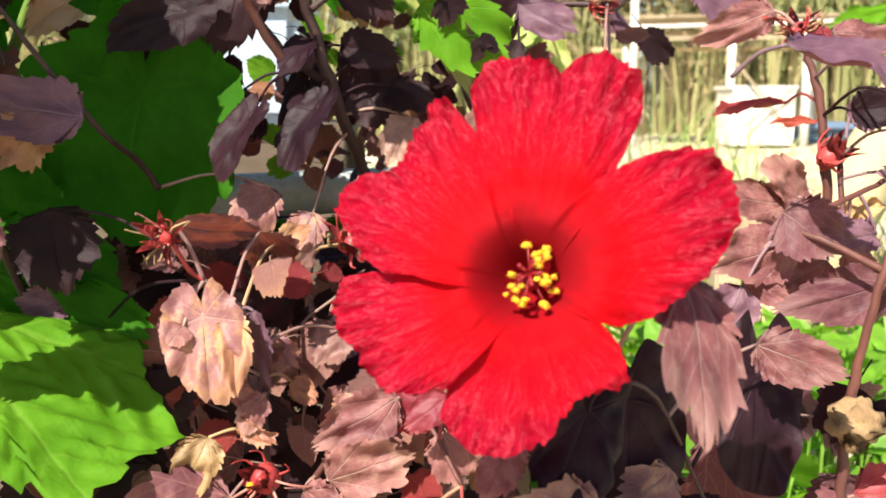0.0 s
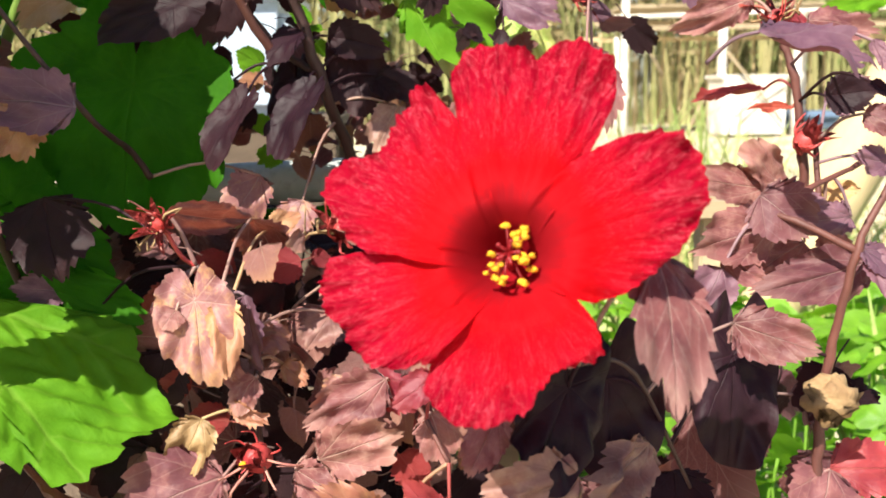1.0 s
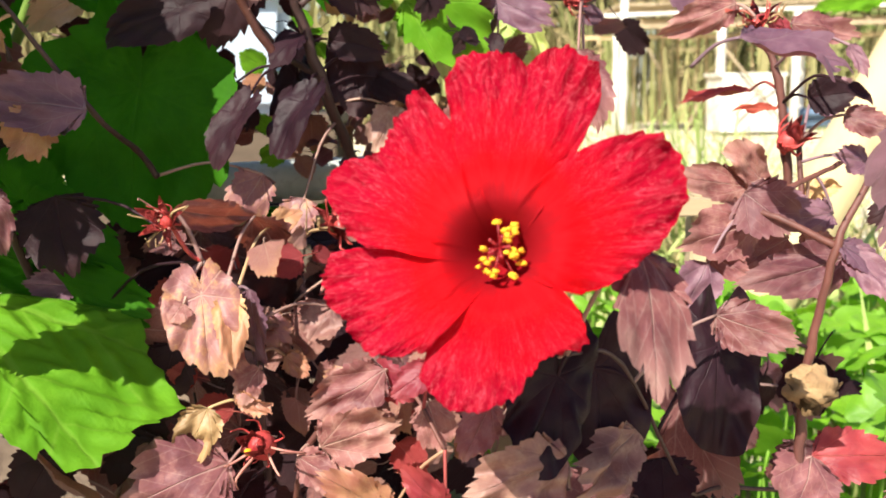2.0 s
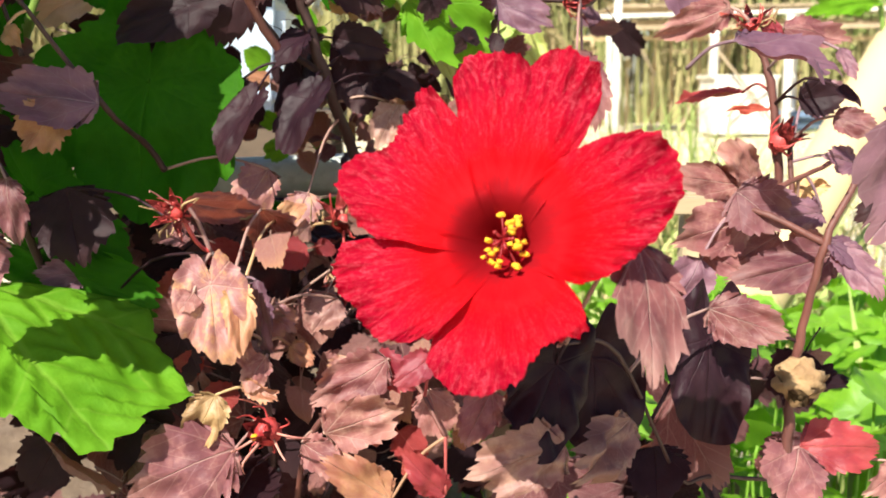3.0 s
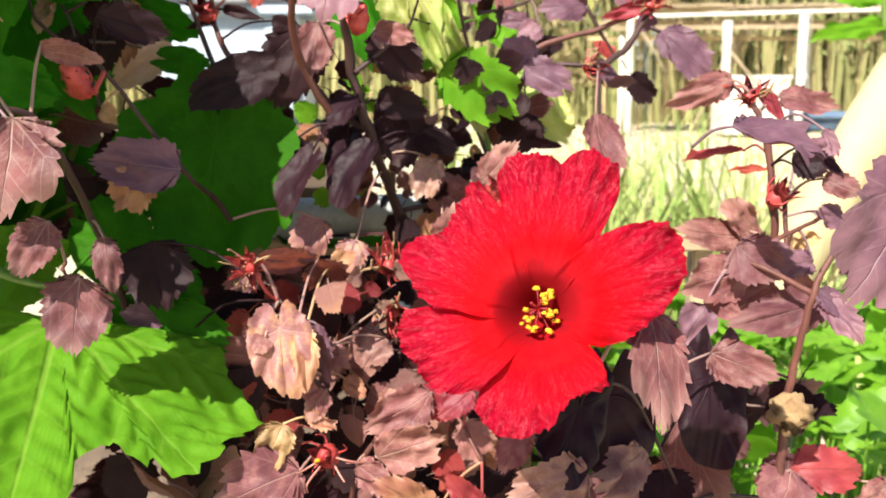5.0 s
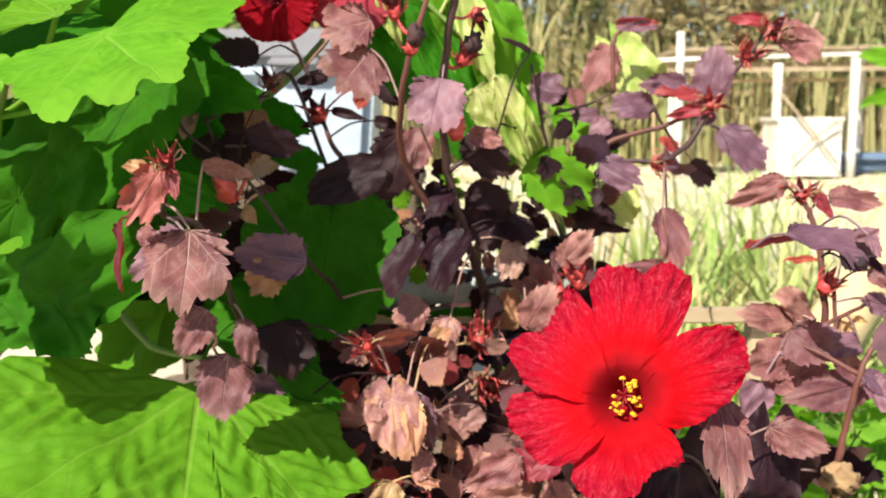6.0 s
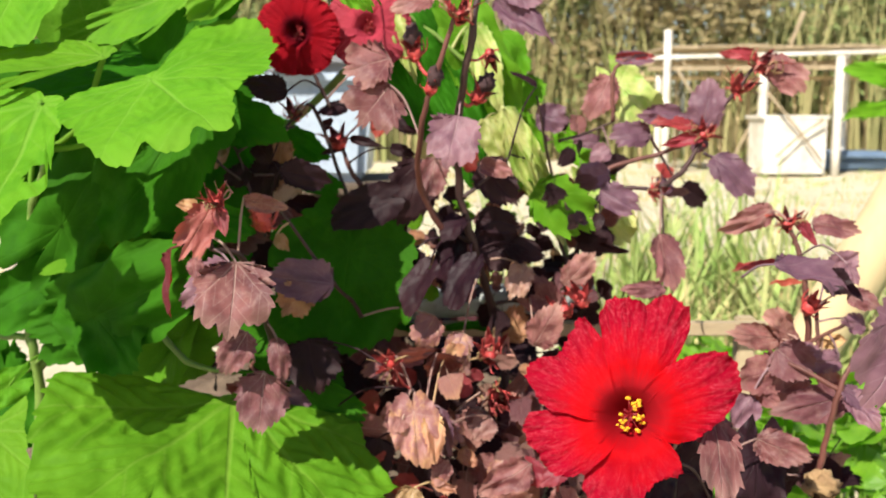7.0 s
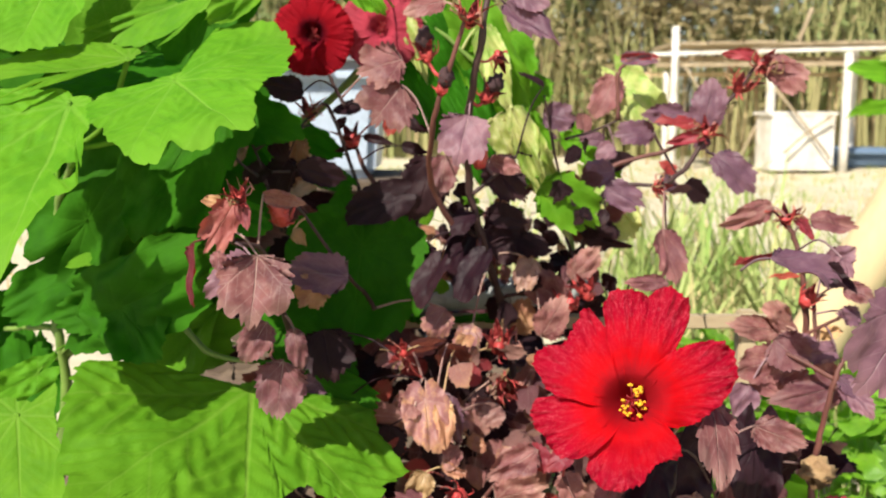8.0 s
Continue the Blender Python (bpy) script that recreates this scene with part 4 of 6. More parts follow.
# added bed of darker soil; its colour stands in for the shrubs' shade
verts, faces = [], []
for j in range(41):
    for i in range(61):
        x, y = -0.86 + 1.31 * i / 60, -0.5 + 2.2 * j / 40
        rise = max(0.0, 1 - ((x + 0.205) / 0.64) ** 4) * max(0.0, 1 - ((y - 0.6) / 1.08) ** 4)
        verts.append((x, y, -0.06 + 0.17 * rise ** 0.5 + 0.03 * noise.noise(Vector((x * 14, y * 14, 2))) + 0.012 * noise.noise(Vector((x * 50, y * 50, 2)))))
for j in range(40):
    for i in range(60):
        a = j * 61 + i
        faces.append((a, a + 1, a + 62, a + 61))
M["soil"] = plain_material("shaded_soil", (0.22, 0.155, 0.10), (0.14, 0.095, 0.06), 40.0, 0.95, 0.8, 0.006)
tagged(finish("shaded_soil_bed", verts, faces, M["soil"]), "crumbly soil under the shrubs, darkened in colour for their shade", "soil", kind="structure")

log = thing("leaning_pole", "pale wooden pole leaning at a slant", "pole")
v, f = tube([(0.316 + 0.1100 * k, 1.0, -0.05 + 0.2 * k) for k in range(7)], [0.046 - 0.001 * k for k in range(7)], 14)
finish("pole_shaft", v, f, M["pale_wood"], log)

# ---- the plants ----
front_shrub = thing("hibiscus_shrub", "red-leaved hibiscus with one large open red flower", "shrub", "red-leaved hibiscus")
back_shrub = thing("hibiscus_shrub", "tall purple-leaved hibiscus with red calyces and a second bloom", "shrub", "red-leaved hibiscus")
right_shrub = thing("hibiscus_shrub", "thin purple-leaved hibiscus branches with red buds", "shrub", "red-leaved hibiscus")
left_plant = thing("broad_leaved_plant", "broad-leaved bright green plant with large toothed leaves", "plant")
curled_plant = thing("curled_plant", "green plant with curled yellowing leaves", "plant")
side_plant = thing("side_plant", "slim green plant with pointed light leaves", "plant")

# stems of the red-leaved shrubs
stem(front_shrub, 'stem', 0.0022, (0.1288, 0.1200, 0.3340), (0.1270, 0.1200, 0.3694), (0.1291, 0.1200, 0.4037), (0.1346, 0.1150, 0.4448), (0.1480, 0.1200, 0.4693))
stem(front_shrub, 'stem', 0.0016, (0.1346, 0.1150, 0.4448), (0.1160, 0.1250, 0.4549), (0.1054, 0.1350, 0.4571))
stem(front_shrub, 'stem', 0.0014, (0.1074, 0.1400, 0.4547), (0.1305, 0.1500, 0.4636), (0.1547, 0.1600, 0.4719), (0.1647, 0.1650, 0.4745))
stem(front_shrub, 'dark_stem', 0.0010, (0.1444, 0.1500, 0.3305), (0.0999, 0.1300, 0.3430), (0.0818, 0.1200, 0.3478), (0.0433, 0.0700, 0.4150), (0.0212, 0.0500, 0.4251))
stem(front_shrub, 'dark_stem', 0.0017, (-0.0917, 0.2000, 0.2711), (-0.0857, 0.1400, 0.3403), (-0.0843, 0.1200, 0.3878), (-0.0868, 0.1300, 0.4229), (-0.1045, 0.1250, 0.4426))
stem(front_shrub, 'stem', 0.0013, (-0.0802, 0.1500, 0.3088), (-0.0670, 0.1250, 0.3688), (-0.0342, 0.1250, 0.3949), (-0.0148, 0.1000, 0.3750))
stem(back_shrub, 'dark_stem', 0.0032, (-0.0392, 0.2600, 0.3969), (-0.0519, 0.2600, 0.4632), (-0.0672, 0.2250, 0.5125), (-0.0760, 0.2150, 0.5509), (-0.0768, 0.1800, 0.5979), (-0.0698, 0.1600, 0.6429), (-0.0651, 0.1600, 0.6743))
stem(back_shrub, 'stem', 0.0022, (-0.0841, 0.2200, 0.5170), (-0.1002, 0.2000, 0.5521), (-0.0994, 0.1700, 0.5880), (-0.0892, 0.1550, 0.6236), (-0.0796, 0.1500, 0.6514))
stem(back_shrub, 'dark_stem', 0.0019, (-0.0672, 0.2250, 0.5125), (-0.0840, 0.2300, 0.5233), (-0.1025, 0.2200, 0.5468))
stem(back_shrub, 'dark_stem', 0.0016, (-0.0519, 0.2600, 0.4632), (-0.0002, 0.2600, 0.4794), (-0.0034, 0.2700, 0.5062), (-0.0231, 0.2800, 0.5456))
stem(back_shrub, 'dark_stem', 0.0015, (-0.0731, 0.2150, 0.5435), (-0.0510, 0.2200, 0.5615), (-0.0437, 0.2200, 0.5688))
stem(back_shrub, 'stem', 0.0020, (-0.1436, 0.2700, 0.5465), (-0.1533, 0.2700, 0.5624), (-0.1570, 0.2700, 0.5782))
stem(back_shrub, 'dark_stem', 0.0015, (-0.1622, 0.2500, 0.6016), (-0.1713, 0.2500, 0.6204), (-0.1787, 0.2500, 0.6316))
stem(back_shrub, 'dark_stem', 0.0016, (-0.1432, 0.2600, 0.5116), (-0.1724, 0.2550, 0.5978), (-0.1840, 0.2550, 0.5959))
stem(back_shrub, 'dark_stem', 0.0019, (-0.1845, 0.2000, 0.3773), (-0.1860, 0.1400, 0.4684), (-0.1901, 0.0900, 0.5228), (-0.2011, 0.0700, 0.5317), (-0.1927, 0.0500, 0.5534))
stem(back_shrub, 'stem', 0.0009, (-0.1880, 0.1000, 0.4658), (-0.1896, 0.1000, 0.4627), (-0.1840, 0.0970, 0.4579))
stem(back_shrub, 'dark_stem', 0.0015, (-0.1387, 0.2000, 0.4684), (-0.1448, 0.1900, 0.4815), (-0.1517, 0.1600, 0.4979), (-0.1838, 0.1400, 0.5505))
stem(right_shrub, 'dark_stem', 0.0021, (0.0027, 0.2800, 0.4673), (0.0206, 0.2500, 0.5403), (0.0598, 0.2360, 0.5472))
stem(right_shrub, 'stem', 0.0021, (0.0032, 0.2900, 0.5075), (0.0253, 0.2800, 0.5537), (0.0648, 0.2780, 0.5679), (0.1009, 0.2800, 0.5817))
stem(right_shrub, 'dark_stem', 0.0020, (0.0654, 0.2600, 0.5464), (0.0832, 0.2700, 0.5583), (0.0990, 0.2800, 0.5798), (0.1112, 0.2900, 0.5976), (0.1259, 0.3000, 0.6118), (0.1412, 0.3000, 0.6340))
stem(right_shrub, 'dark_stem', 0.0012, (0.0980, 0.2750, 0.5700), (0.1149, 0.2700, 0.5603), (0.1176, 0.2650, 0.5547))
stem(right_shrub, 'dark_stem', 0.0012, (0.0608, 0.2800, 0.5818), (0.0714, 0.2800, 0.5637), (0.0778, 0.2800, 0.5537))
stem(right_shrub, 'stem', 0.0017, (0.0380, 0.3000, 0.5915), (0.0372, 0.3000, 0.6220), (0.0411, 0.3000, 0.6320), (0.0511, 0.3000, 0.6380))
stem(right_shrub, 'dark_stem', 0.0012, (-0.0034, 0.2800, 0.5778), (0.0197, 0.3000, 0.5833), (0.0380, 0.3000, 0.5915))
stem(right_shrub, 'dark_stem', 0.0012, (0.0033, 0.2900, 0.5033), (-0.0140, 0.2750, 0.5780), (-0.0209, 0.2700, 0.6094))
stem(right_shrub, 'stem', 0.0021, (0.1379, 0.1700, 0.4536), (0.1359, 0.1680, 0.4753), (0.1315, 0.1700, 0.5064), (0.1274, 0.1720, 0.5199), (0.1223, 0.1750, 0.5334))
stem(right_shrub, 'stem', 0.0014, (0.1411, 0.1600, 0.4492), (0.1402, 0.1660, 0.4758), (0.1419, 0.1670, 0.4825))

# leaves of the shrub round the open flower
leaf(front_shrub, 'purple', 'jagged', (0.0358, 0.0220, 0.4627), (0.0345, -0.0120, 0.4326), 0.0245, -5, fold=0.10, curl=0.10)
leaf(front_shrub, 'purple', 'ovate', (0.0810, 0.0900, 0.4260), (0.1068, 0.0780, 0.4170), 0.0200, 10)
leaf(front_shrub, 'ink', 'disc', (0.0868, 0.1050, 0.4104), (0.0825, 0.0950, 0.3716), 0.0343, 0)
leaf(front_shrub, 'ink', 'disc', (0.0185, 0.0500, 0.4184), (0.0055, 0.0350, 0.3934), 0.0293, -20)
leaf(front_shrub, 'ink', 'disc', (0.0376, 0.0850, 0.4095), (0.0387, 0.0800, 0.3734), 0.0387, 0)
leaf(front_shrub, 'brown', 'lobed', (0.0200, 0.0400, 0.3949), (-0.0120, 0.0300, 0.3893), 0.0225, 0, curl=0.3, stalk=False)
leaf(front_shrub, 'brown', 'lobed', (0.0509, 0.0800, 0.3881), (0.0264, 0.0600, 0.3715), 0.0183, -25, curl=0.3, stalk=False)
leaf(front_shrub, 'pink', 'ovate', (-0.0014, 0.0600, 0.4066), (-0.0111, 0.0500, 0.3909), 0.0149, 10)
leaf(front_shrub, 'dark', 'ovate', (0.0716, 0.1200, 0.3606), (0.0690, 0.1000, 0.3449), 0.0277, 10, curl=0.06, quilt=0.004)
leaf(front_shrub, 'mottled', 'round', (-0.1026, 0.1120, 0.4328), (-0.0987, 0.1020, 0.4035), 0.0292, 0, curl=0.13)
leaf(front_shrub, 'pink', 'ovate', (-0.1108, 0.1160, 0.4343), (-0.1129, 0.1100, 0.4189), 0.0136, 10, curl=0.2)
leaf(front_shrub, 'tan', 'ovate', (-0.0930, 0.1130, 0.4325), (-0.0898, 0.1000, 0.4080), 0.0134, -15, curl=0.14)
leaf(front_shrub, 'violet', 'ovate', (-0.0877, 0.1250, 0.4315), (-0.0837, 0.1220, 0.4009), 0.0150, 25)
leaf(front_shrub, 'dry', 'ovate', (-0.1027, 0.1120, 0.3894), (-0.1127, 0.1060, 0.3689), 0.0177, -15, curl=0.25, fold=0.3)
leaf(front_shrub, 'pink', 'jagged', (-0.0955, 0.1080, 0.3689), (-0.1327, 0.0900, 0.3613), 0.0357, 10, curl=0.15)
leaf(front_shrub, 'pink', 'ovate', (-0.0365, 0.1200, 0.4001), (-0.0668, 0.1120, 0.3832), 0.0215, -10)
leaf(front_shrub, 'pink', 'lobed', (-0.0613, 0.1100, 0.3733), (-0.0304, 0.1050, 0.3862), 0.0234, 8)
leaf(front_shrub, 'red', 'ovate', (-0.0422, 0.1250, 0.3999), (-0.0263, 0.1180, 0.3863), 0.0161, 10)
leaf(front_shrub, 'tan', 'ovate', (-0.0358, 0.1050, 0.3475), (-0.0618, 0.1000, 0.3686), 0.0188, 10)
leaf(front_shrub, 'red', 'ovate', (-0.0150, 0.0950, 0.3540), (-0.0314, 0.0900, 0.3721), 0.0134, 0)
leaf(front_shrub, 'pink', 'ovate', (-0.0833, 0.1150, 0.4034), (-0.0918, 0.1100, 0.3913), 0.0111, 20, curl=0.2)
leaf(front_shrub, 'dark', 'ovate', (-0.0960, 0.1000, 0.3490), (-0.0877, 0.1400, 0.3558), 0.0277, 0, curl=0.06, quilt=0.004)
leaf(front_shrub, 'purple', 'ovate', (-0.1175, 0.1300, 0.4220), (-0.1159, 0.1250, 0.4347), 0.0113, 0)
leaf(front_shrub, 'pink', 'ovate', (-0.1088, 0.1100, 0.4300), (-0.1133, 0.1050, 0.4246), 0.0108, 0)
leaf(front_shrub, 'pink', 'narrow', (-0.1130, 0.1220, 0.4630), (-0.0874, 0.1700, 0.4495), 0.0146, 15)
leaf(front_shrub, 'pink', 'cut', (-0.0897, 0.1600, 0.4547), (-0.0807, 0.1850, 0.4301), 0.0253, 5)
leaf(front_shrub, 'tan', 'narrow', (-0.0843, 0.1750, 0.4488), (-0.0718, 0.1850, 0.4538), 0.0116, 0)
leaf(front_shrub, 'red', 'ovate', (0.1344, 0.1250, 0.3572), (0.1676, 0.1200, 0.3598), 0.0240, -8)
leaf(front_shrub, 'pink', 'ovate', (0.1321, 0.1200, 0.3593), (0.1210, 0.1050, 0.3400), 0.0293, 0)
leaf(front_shrub, 'pink', 'ovate', (0.1795, 0.1200, 0.3507), (0.1553, 0.1100, 0.3431), 0.0143, 0)
leaf(front_shrub, 'violet', 'ovate', (0.1361, 0.1150, 0.4460), (0.1553, 0.1080, 0.4318), 0.0131, -10)
leaf(front_shrub, 'dark', 'ovate', (0.1649, 0.1200, 0.4635), (0.1481, 0.1200, 0.4527), 0.0137, 0, curl=0.06, quilt=0.004)
leaf(front_shrub, 'violet', 'lobed', (0.1467, 0.0600, 0.5038), (0.1174, 0.0420, 0.4586), 0.0529, -20, fold=0.16)
leaf(front_shrub, 'pink', 'ovate', (0.1151, 0.1450, 0.4499), (0.0788, 0.1320, 0.4441), 0.0257, -5)
leaf(front_shrub, 'purple', 'ovate', (0.1059, 0.1350, 0.4634), (0.1215, 0.1220, 0.4491), 0.0274, 10)
leaf(front_shrub, 'violet', 'ovate', (0.1182, 0.1500, 0.4571), (0.1367, 0.1420, 0.4575), 0.0160, 0)
leaf(front_shrub, 'purple', 'narrow', (0.1467, 0.1300, 0.4380), (0.1010, 0.1220, 0.4259), 0.0232, 0)
leaf(front_shrub, 'violet', 'ovate', (0.1392, 0.1150, 0.4436), (0.1517, 0.1000, 0.4260), 0.0156, -10)
leaf(front_shrub, 'pink', 'ovate', (0.0941, 0.1400, 0.4377), (0.1109, 0.1350, 0.4307), 0.0132, 0)
leaf(front_shrub, 'pink', 'ovate', (0.1171, 0.1600, 0.4632), (0.0808, 0.1530, 0.4677), 0.0169, -10)
leaf(front_shrub, 'pink', 'round', (0.1206, 0.1580, 0.4665), (0.1069, 0.1530, 0.4828), 0.0155, 0)
leaf(front_shrub, 'red', 'ovate', (0.1167, 0.1600, 0.4590), (0.1289, 0.1550, 0.4505), 0.0136, 0)
leaf(front_shrub, 'tan', 'ovate', (0.1425, 0.1650, 0.4602), (0.1573, 0.1600, 0.4632), 0.0103, 0)
leaf(front_shrub, 'violet', 'narrow', (0.0925, 0.1350, 0.4358), (0.0820, 0.1300, 0.4171), 0.0196, 0)
leaf(front_shrub, 'dark', 'ovate', (0.0890, 0.1200, 0.4072), (0.0897, 0.1000, 0.3855), 0.0348, 0, curl=0.06, quilt=0.004)

# leaves of the tall shrub behind
leaf(back_shrub, 'purple', 'lobed', (-0.1857, 0.0540, 0.5274), (-0.1862, 0.0400, 0.4919), 0.0400, -8, fold=0.16)
leaf(back_shrub, 'violet', 'ovate', (-0.1895, 0.0620, 0.5243), (-0.2147, 0.0580, 0.5044), 0.0220, 10)
leaf(back_shrub, 'pink', 'ovate', (-0.2075, 0.0620, 0.5287), (-0.2051, 0.0580, 0.5140), 0.0110, 20)
leaf(back_shrub, 'rosy', 'cut', (-0.1938, 0.0470, 0.5559), (-0.2088, 0.0400, 0.5302), 0.0174, -15, fold=0.2)
leaf(back_shrub, 'rosy', 'narrow', (-0.1917, 0.0460, 0.5552), (-0.1868, 0.0420, 0.5411), 0.0079, 0)
leaf(back_shrub, 'pink', 'narrow', (-0.1905, 0.0980, 0.5541), (-0.1678, 0.1042, 0.5471), 0.0110, 20)
leaf(back_shrub, 'wine', 'narrow', (-0.2259, 0.0850, 0.5295), (-0.2272, 0.0800, 0.4933), 0.0127, 30)
leaf(back_shrub, 'tan', 'ovate', (-0.2015, 0.0500, 0.5548), (-0.2115, 0.0460, 0.5552), 0.0074, 0)
leaf(back_shrub, 'purple', 'ovate', (-0.1879, 0.0850, 0.4856), (-0.2016, 0.0800, 0.4640), 0.0193, -10)
leaf(back_shrub, 'purple', 'ovate', (-0.1816, 0.0970, 0.4603), (-0.1856, 0.0900, 0.4281), 0.0310, -5, fold=0.12)
leaf(back_shrub, 'purple', 'ovate', (-0.1800, 0.1250, 0.4721), (-0.1760, 0.1200, 0.4472), 0.0134, 0)
leaf(back_shrub, 'violet', 'ovate', (-0.1500, 0.1450, 0.4998), (-0.1900, 0.1400, 0.5055), 0.0272, 0)
leaf(back_shrub, 'tan', 'lobed', (-0.1661, 0.1460, 0.4980), (-0.1790, 0.1400, 0.4808), 0.0228, -10, curl=0.25)
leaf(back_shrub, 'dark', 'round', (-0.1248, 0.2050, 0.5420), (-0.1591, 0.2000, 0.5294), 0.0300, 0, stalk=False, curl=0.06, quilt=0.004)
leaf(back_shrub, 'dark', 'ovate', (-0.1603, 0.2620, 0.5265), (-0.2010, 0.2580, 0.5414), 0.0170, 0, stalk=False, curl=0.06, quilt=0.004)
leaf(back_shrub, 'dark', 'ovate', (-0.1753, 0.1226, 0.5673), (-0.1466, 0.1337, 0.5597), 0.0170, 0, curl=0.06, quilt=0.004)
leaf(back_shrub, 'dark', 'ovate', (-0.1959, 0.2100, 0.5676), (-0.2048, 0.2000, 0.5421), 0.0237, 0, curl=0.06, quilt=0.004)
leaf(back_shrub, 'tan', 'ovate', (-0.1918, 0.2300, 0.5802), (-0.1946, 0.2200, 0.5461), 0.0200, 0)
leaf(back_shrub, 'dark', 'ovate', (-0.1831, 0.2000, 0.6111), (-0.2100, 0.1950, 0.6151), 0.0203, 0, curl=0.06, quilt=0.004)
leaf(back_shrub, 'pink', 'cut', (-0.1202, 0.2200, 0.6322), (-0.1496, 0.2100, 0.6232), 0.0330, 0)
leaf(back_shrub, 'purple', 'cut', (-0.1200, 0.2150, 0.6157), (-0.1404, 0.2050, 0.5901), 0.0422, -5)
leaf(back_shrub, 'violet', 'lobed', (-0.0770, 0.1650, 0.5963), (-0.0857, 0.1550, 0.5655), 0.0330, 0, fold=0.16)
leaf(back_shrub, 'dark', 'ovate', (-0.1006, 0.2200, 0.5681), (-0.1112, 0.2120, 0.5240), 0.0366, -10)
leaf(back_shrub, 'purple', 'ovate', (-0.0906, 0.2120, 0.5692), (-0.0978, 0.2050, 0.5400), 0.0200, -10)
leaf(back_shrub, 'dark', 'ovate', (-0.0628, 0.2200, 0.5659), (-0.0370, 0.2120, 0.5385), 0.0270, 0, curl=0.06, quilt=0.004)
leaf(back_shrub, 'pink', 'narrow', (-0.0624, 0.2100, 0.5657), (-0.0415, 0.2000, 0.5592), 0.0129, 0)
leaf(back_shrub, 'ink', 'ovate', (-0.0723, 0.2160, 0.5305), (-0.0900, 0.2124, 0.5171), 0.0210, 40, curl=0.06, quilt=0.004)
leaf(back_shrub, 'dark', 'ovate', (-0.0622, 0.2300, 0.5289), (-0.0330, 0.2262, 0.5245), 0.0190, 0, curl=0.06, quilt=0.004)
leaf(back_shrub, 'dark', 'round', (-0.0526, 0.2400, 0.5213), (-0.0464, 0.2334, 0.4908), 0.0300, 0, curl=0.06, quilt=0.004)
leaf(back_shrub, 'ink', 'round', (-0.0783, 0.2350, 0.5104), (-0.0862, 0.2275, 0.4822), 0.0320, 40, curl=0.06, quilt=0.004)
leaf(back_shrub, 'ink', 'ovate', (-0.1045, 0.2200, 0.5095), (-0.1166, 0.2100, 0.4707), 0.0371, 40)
leaf(back_shrub, 'pink', 'lobed', (-0.0043, 0.2500, 0.4620), (-0.0380, 0.2450, 0.4830), 0.0274, 0)
leaf(back_shrub, 'tan', 'ovate', (-0.0419, 0.2680, 0.4349), (-0.0274, 0.2650, 0.4629), 0.0251, 0)
leaf(back_shrub, 'pink', 'ovate', (-0.0048, 0.2250, 0.4839), (0.0142, 0.2200, 0.5076), 0.0195, 0)
leaf(back_shrub, 'pink', 'ovate', (-0.0285, 0.1900, 0.4515), (-0.0134, 0.1800, 0.4799), 0.0234, 0)
leaf(back_shrub, 'dark', 'ovate', (0.0256, 0.2650, 0.5197), (0.0134, 0.2600, 0.4963), 0.0278, 0, curl=0.06, quilt=0.004)
leaf(back_shrub, 'dark', 'narrow', (0.0235, 0.2620, 0.5053), (0.0451, 0.2600, 0.5003), 0.0087, 40, curl=0.06, quilt=0.004)
leaf(back_shrub, 'dark', 'narrow', (-0.0223, 0.2650, 0.6151), (-0.0403, 0.2600, 0.6267), 0.0085, 30, curl=0.06, quilt=0.004)
leaf(back_shrub, 'violet', 'ovate', (-0.0554, 0.1700, 0.6630), (-0.0232, 0.1550, 0.6368), 0.0202, -15)
leaf(back_shrub, 'violet', 'ovate', (-0.0483, 0.1700, 0.6725), (-0.0295, 0.1600, 0.6587), 0.0228, 0)
leaf(back_shrub, 'pink', 'ovate', (-0.0924, 0.1600, 0.6634), (-0.1161, 0.1500, 0.6561), 0.0160, 0)
leaf(back_shrub, 'dark', 'ovate', (-0.1519, 0.2620, 0.6016), (-0.1728, 0.2580, 0.5978), 0.0155, 20, curl=0.06, quilt=0.004)
leaf(back_shrub, 'dark', 'ovate', (-0.1194, 0.2720, 0.6016), (-0.1055, 0.2680, 0.5821), 0.0197, 0, curl=0.06, quilt=0.004)
leaf(back_shrub, 'dark', 'ovate', (-0.1233, 0.2720, 0.5997), (-0.1371, 0.2700, 0.5919), 0.0134, 0, curl=0.06, quilt=0.004)
leaf(back_shrub, 'red', 'ovate', (-0.1292, 0.2700, 0.5958), (-0.1331, 0.2680, 0.5802), 0.0126, 0)
leaf(back_shrub, 'dark', 'narrow', (-0.1234, 0.2700, 0.5734), (-0.1036, 0.2680, 0.5684), 0.0095, 0, curl=0.06, quilt=0.004)
leaf(back_shrub, 'dark', 'narrow', (-0.1511, 0.2700, 0.5801), (-0.1273, 0.2680, 0.5735), 0.0071, 0, curl=0.06, quilt=0.004)
leaf(back_shrub, 'dark', 'narrow', (-0.1551, 0.2700, 0.5735), (-0.1728, 0.2680, 0.5696), 0.0055, 0, curl=0.06, quilt=0.004)
leaf(back_shrub, 'dark', 'narrow', (-0.1643, 0.2660, 0.5881), (-0.1701, 0.2660, 0.5920), 0.0118, 0, curl=0.06, quilt=0.004)
leaf(back_shrub, 'dark', 'ovate', (-0.1634, 0.1600, 0.4465), (-0.1856, 0.1550, 0.4595), 0.0240, 0, curl=0.06, quilt=0.004)
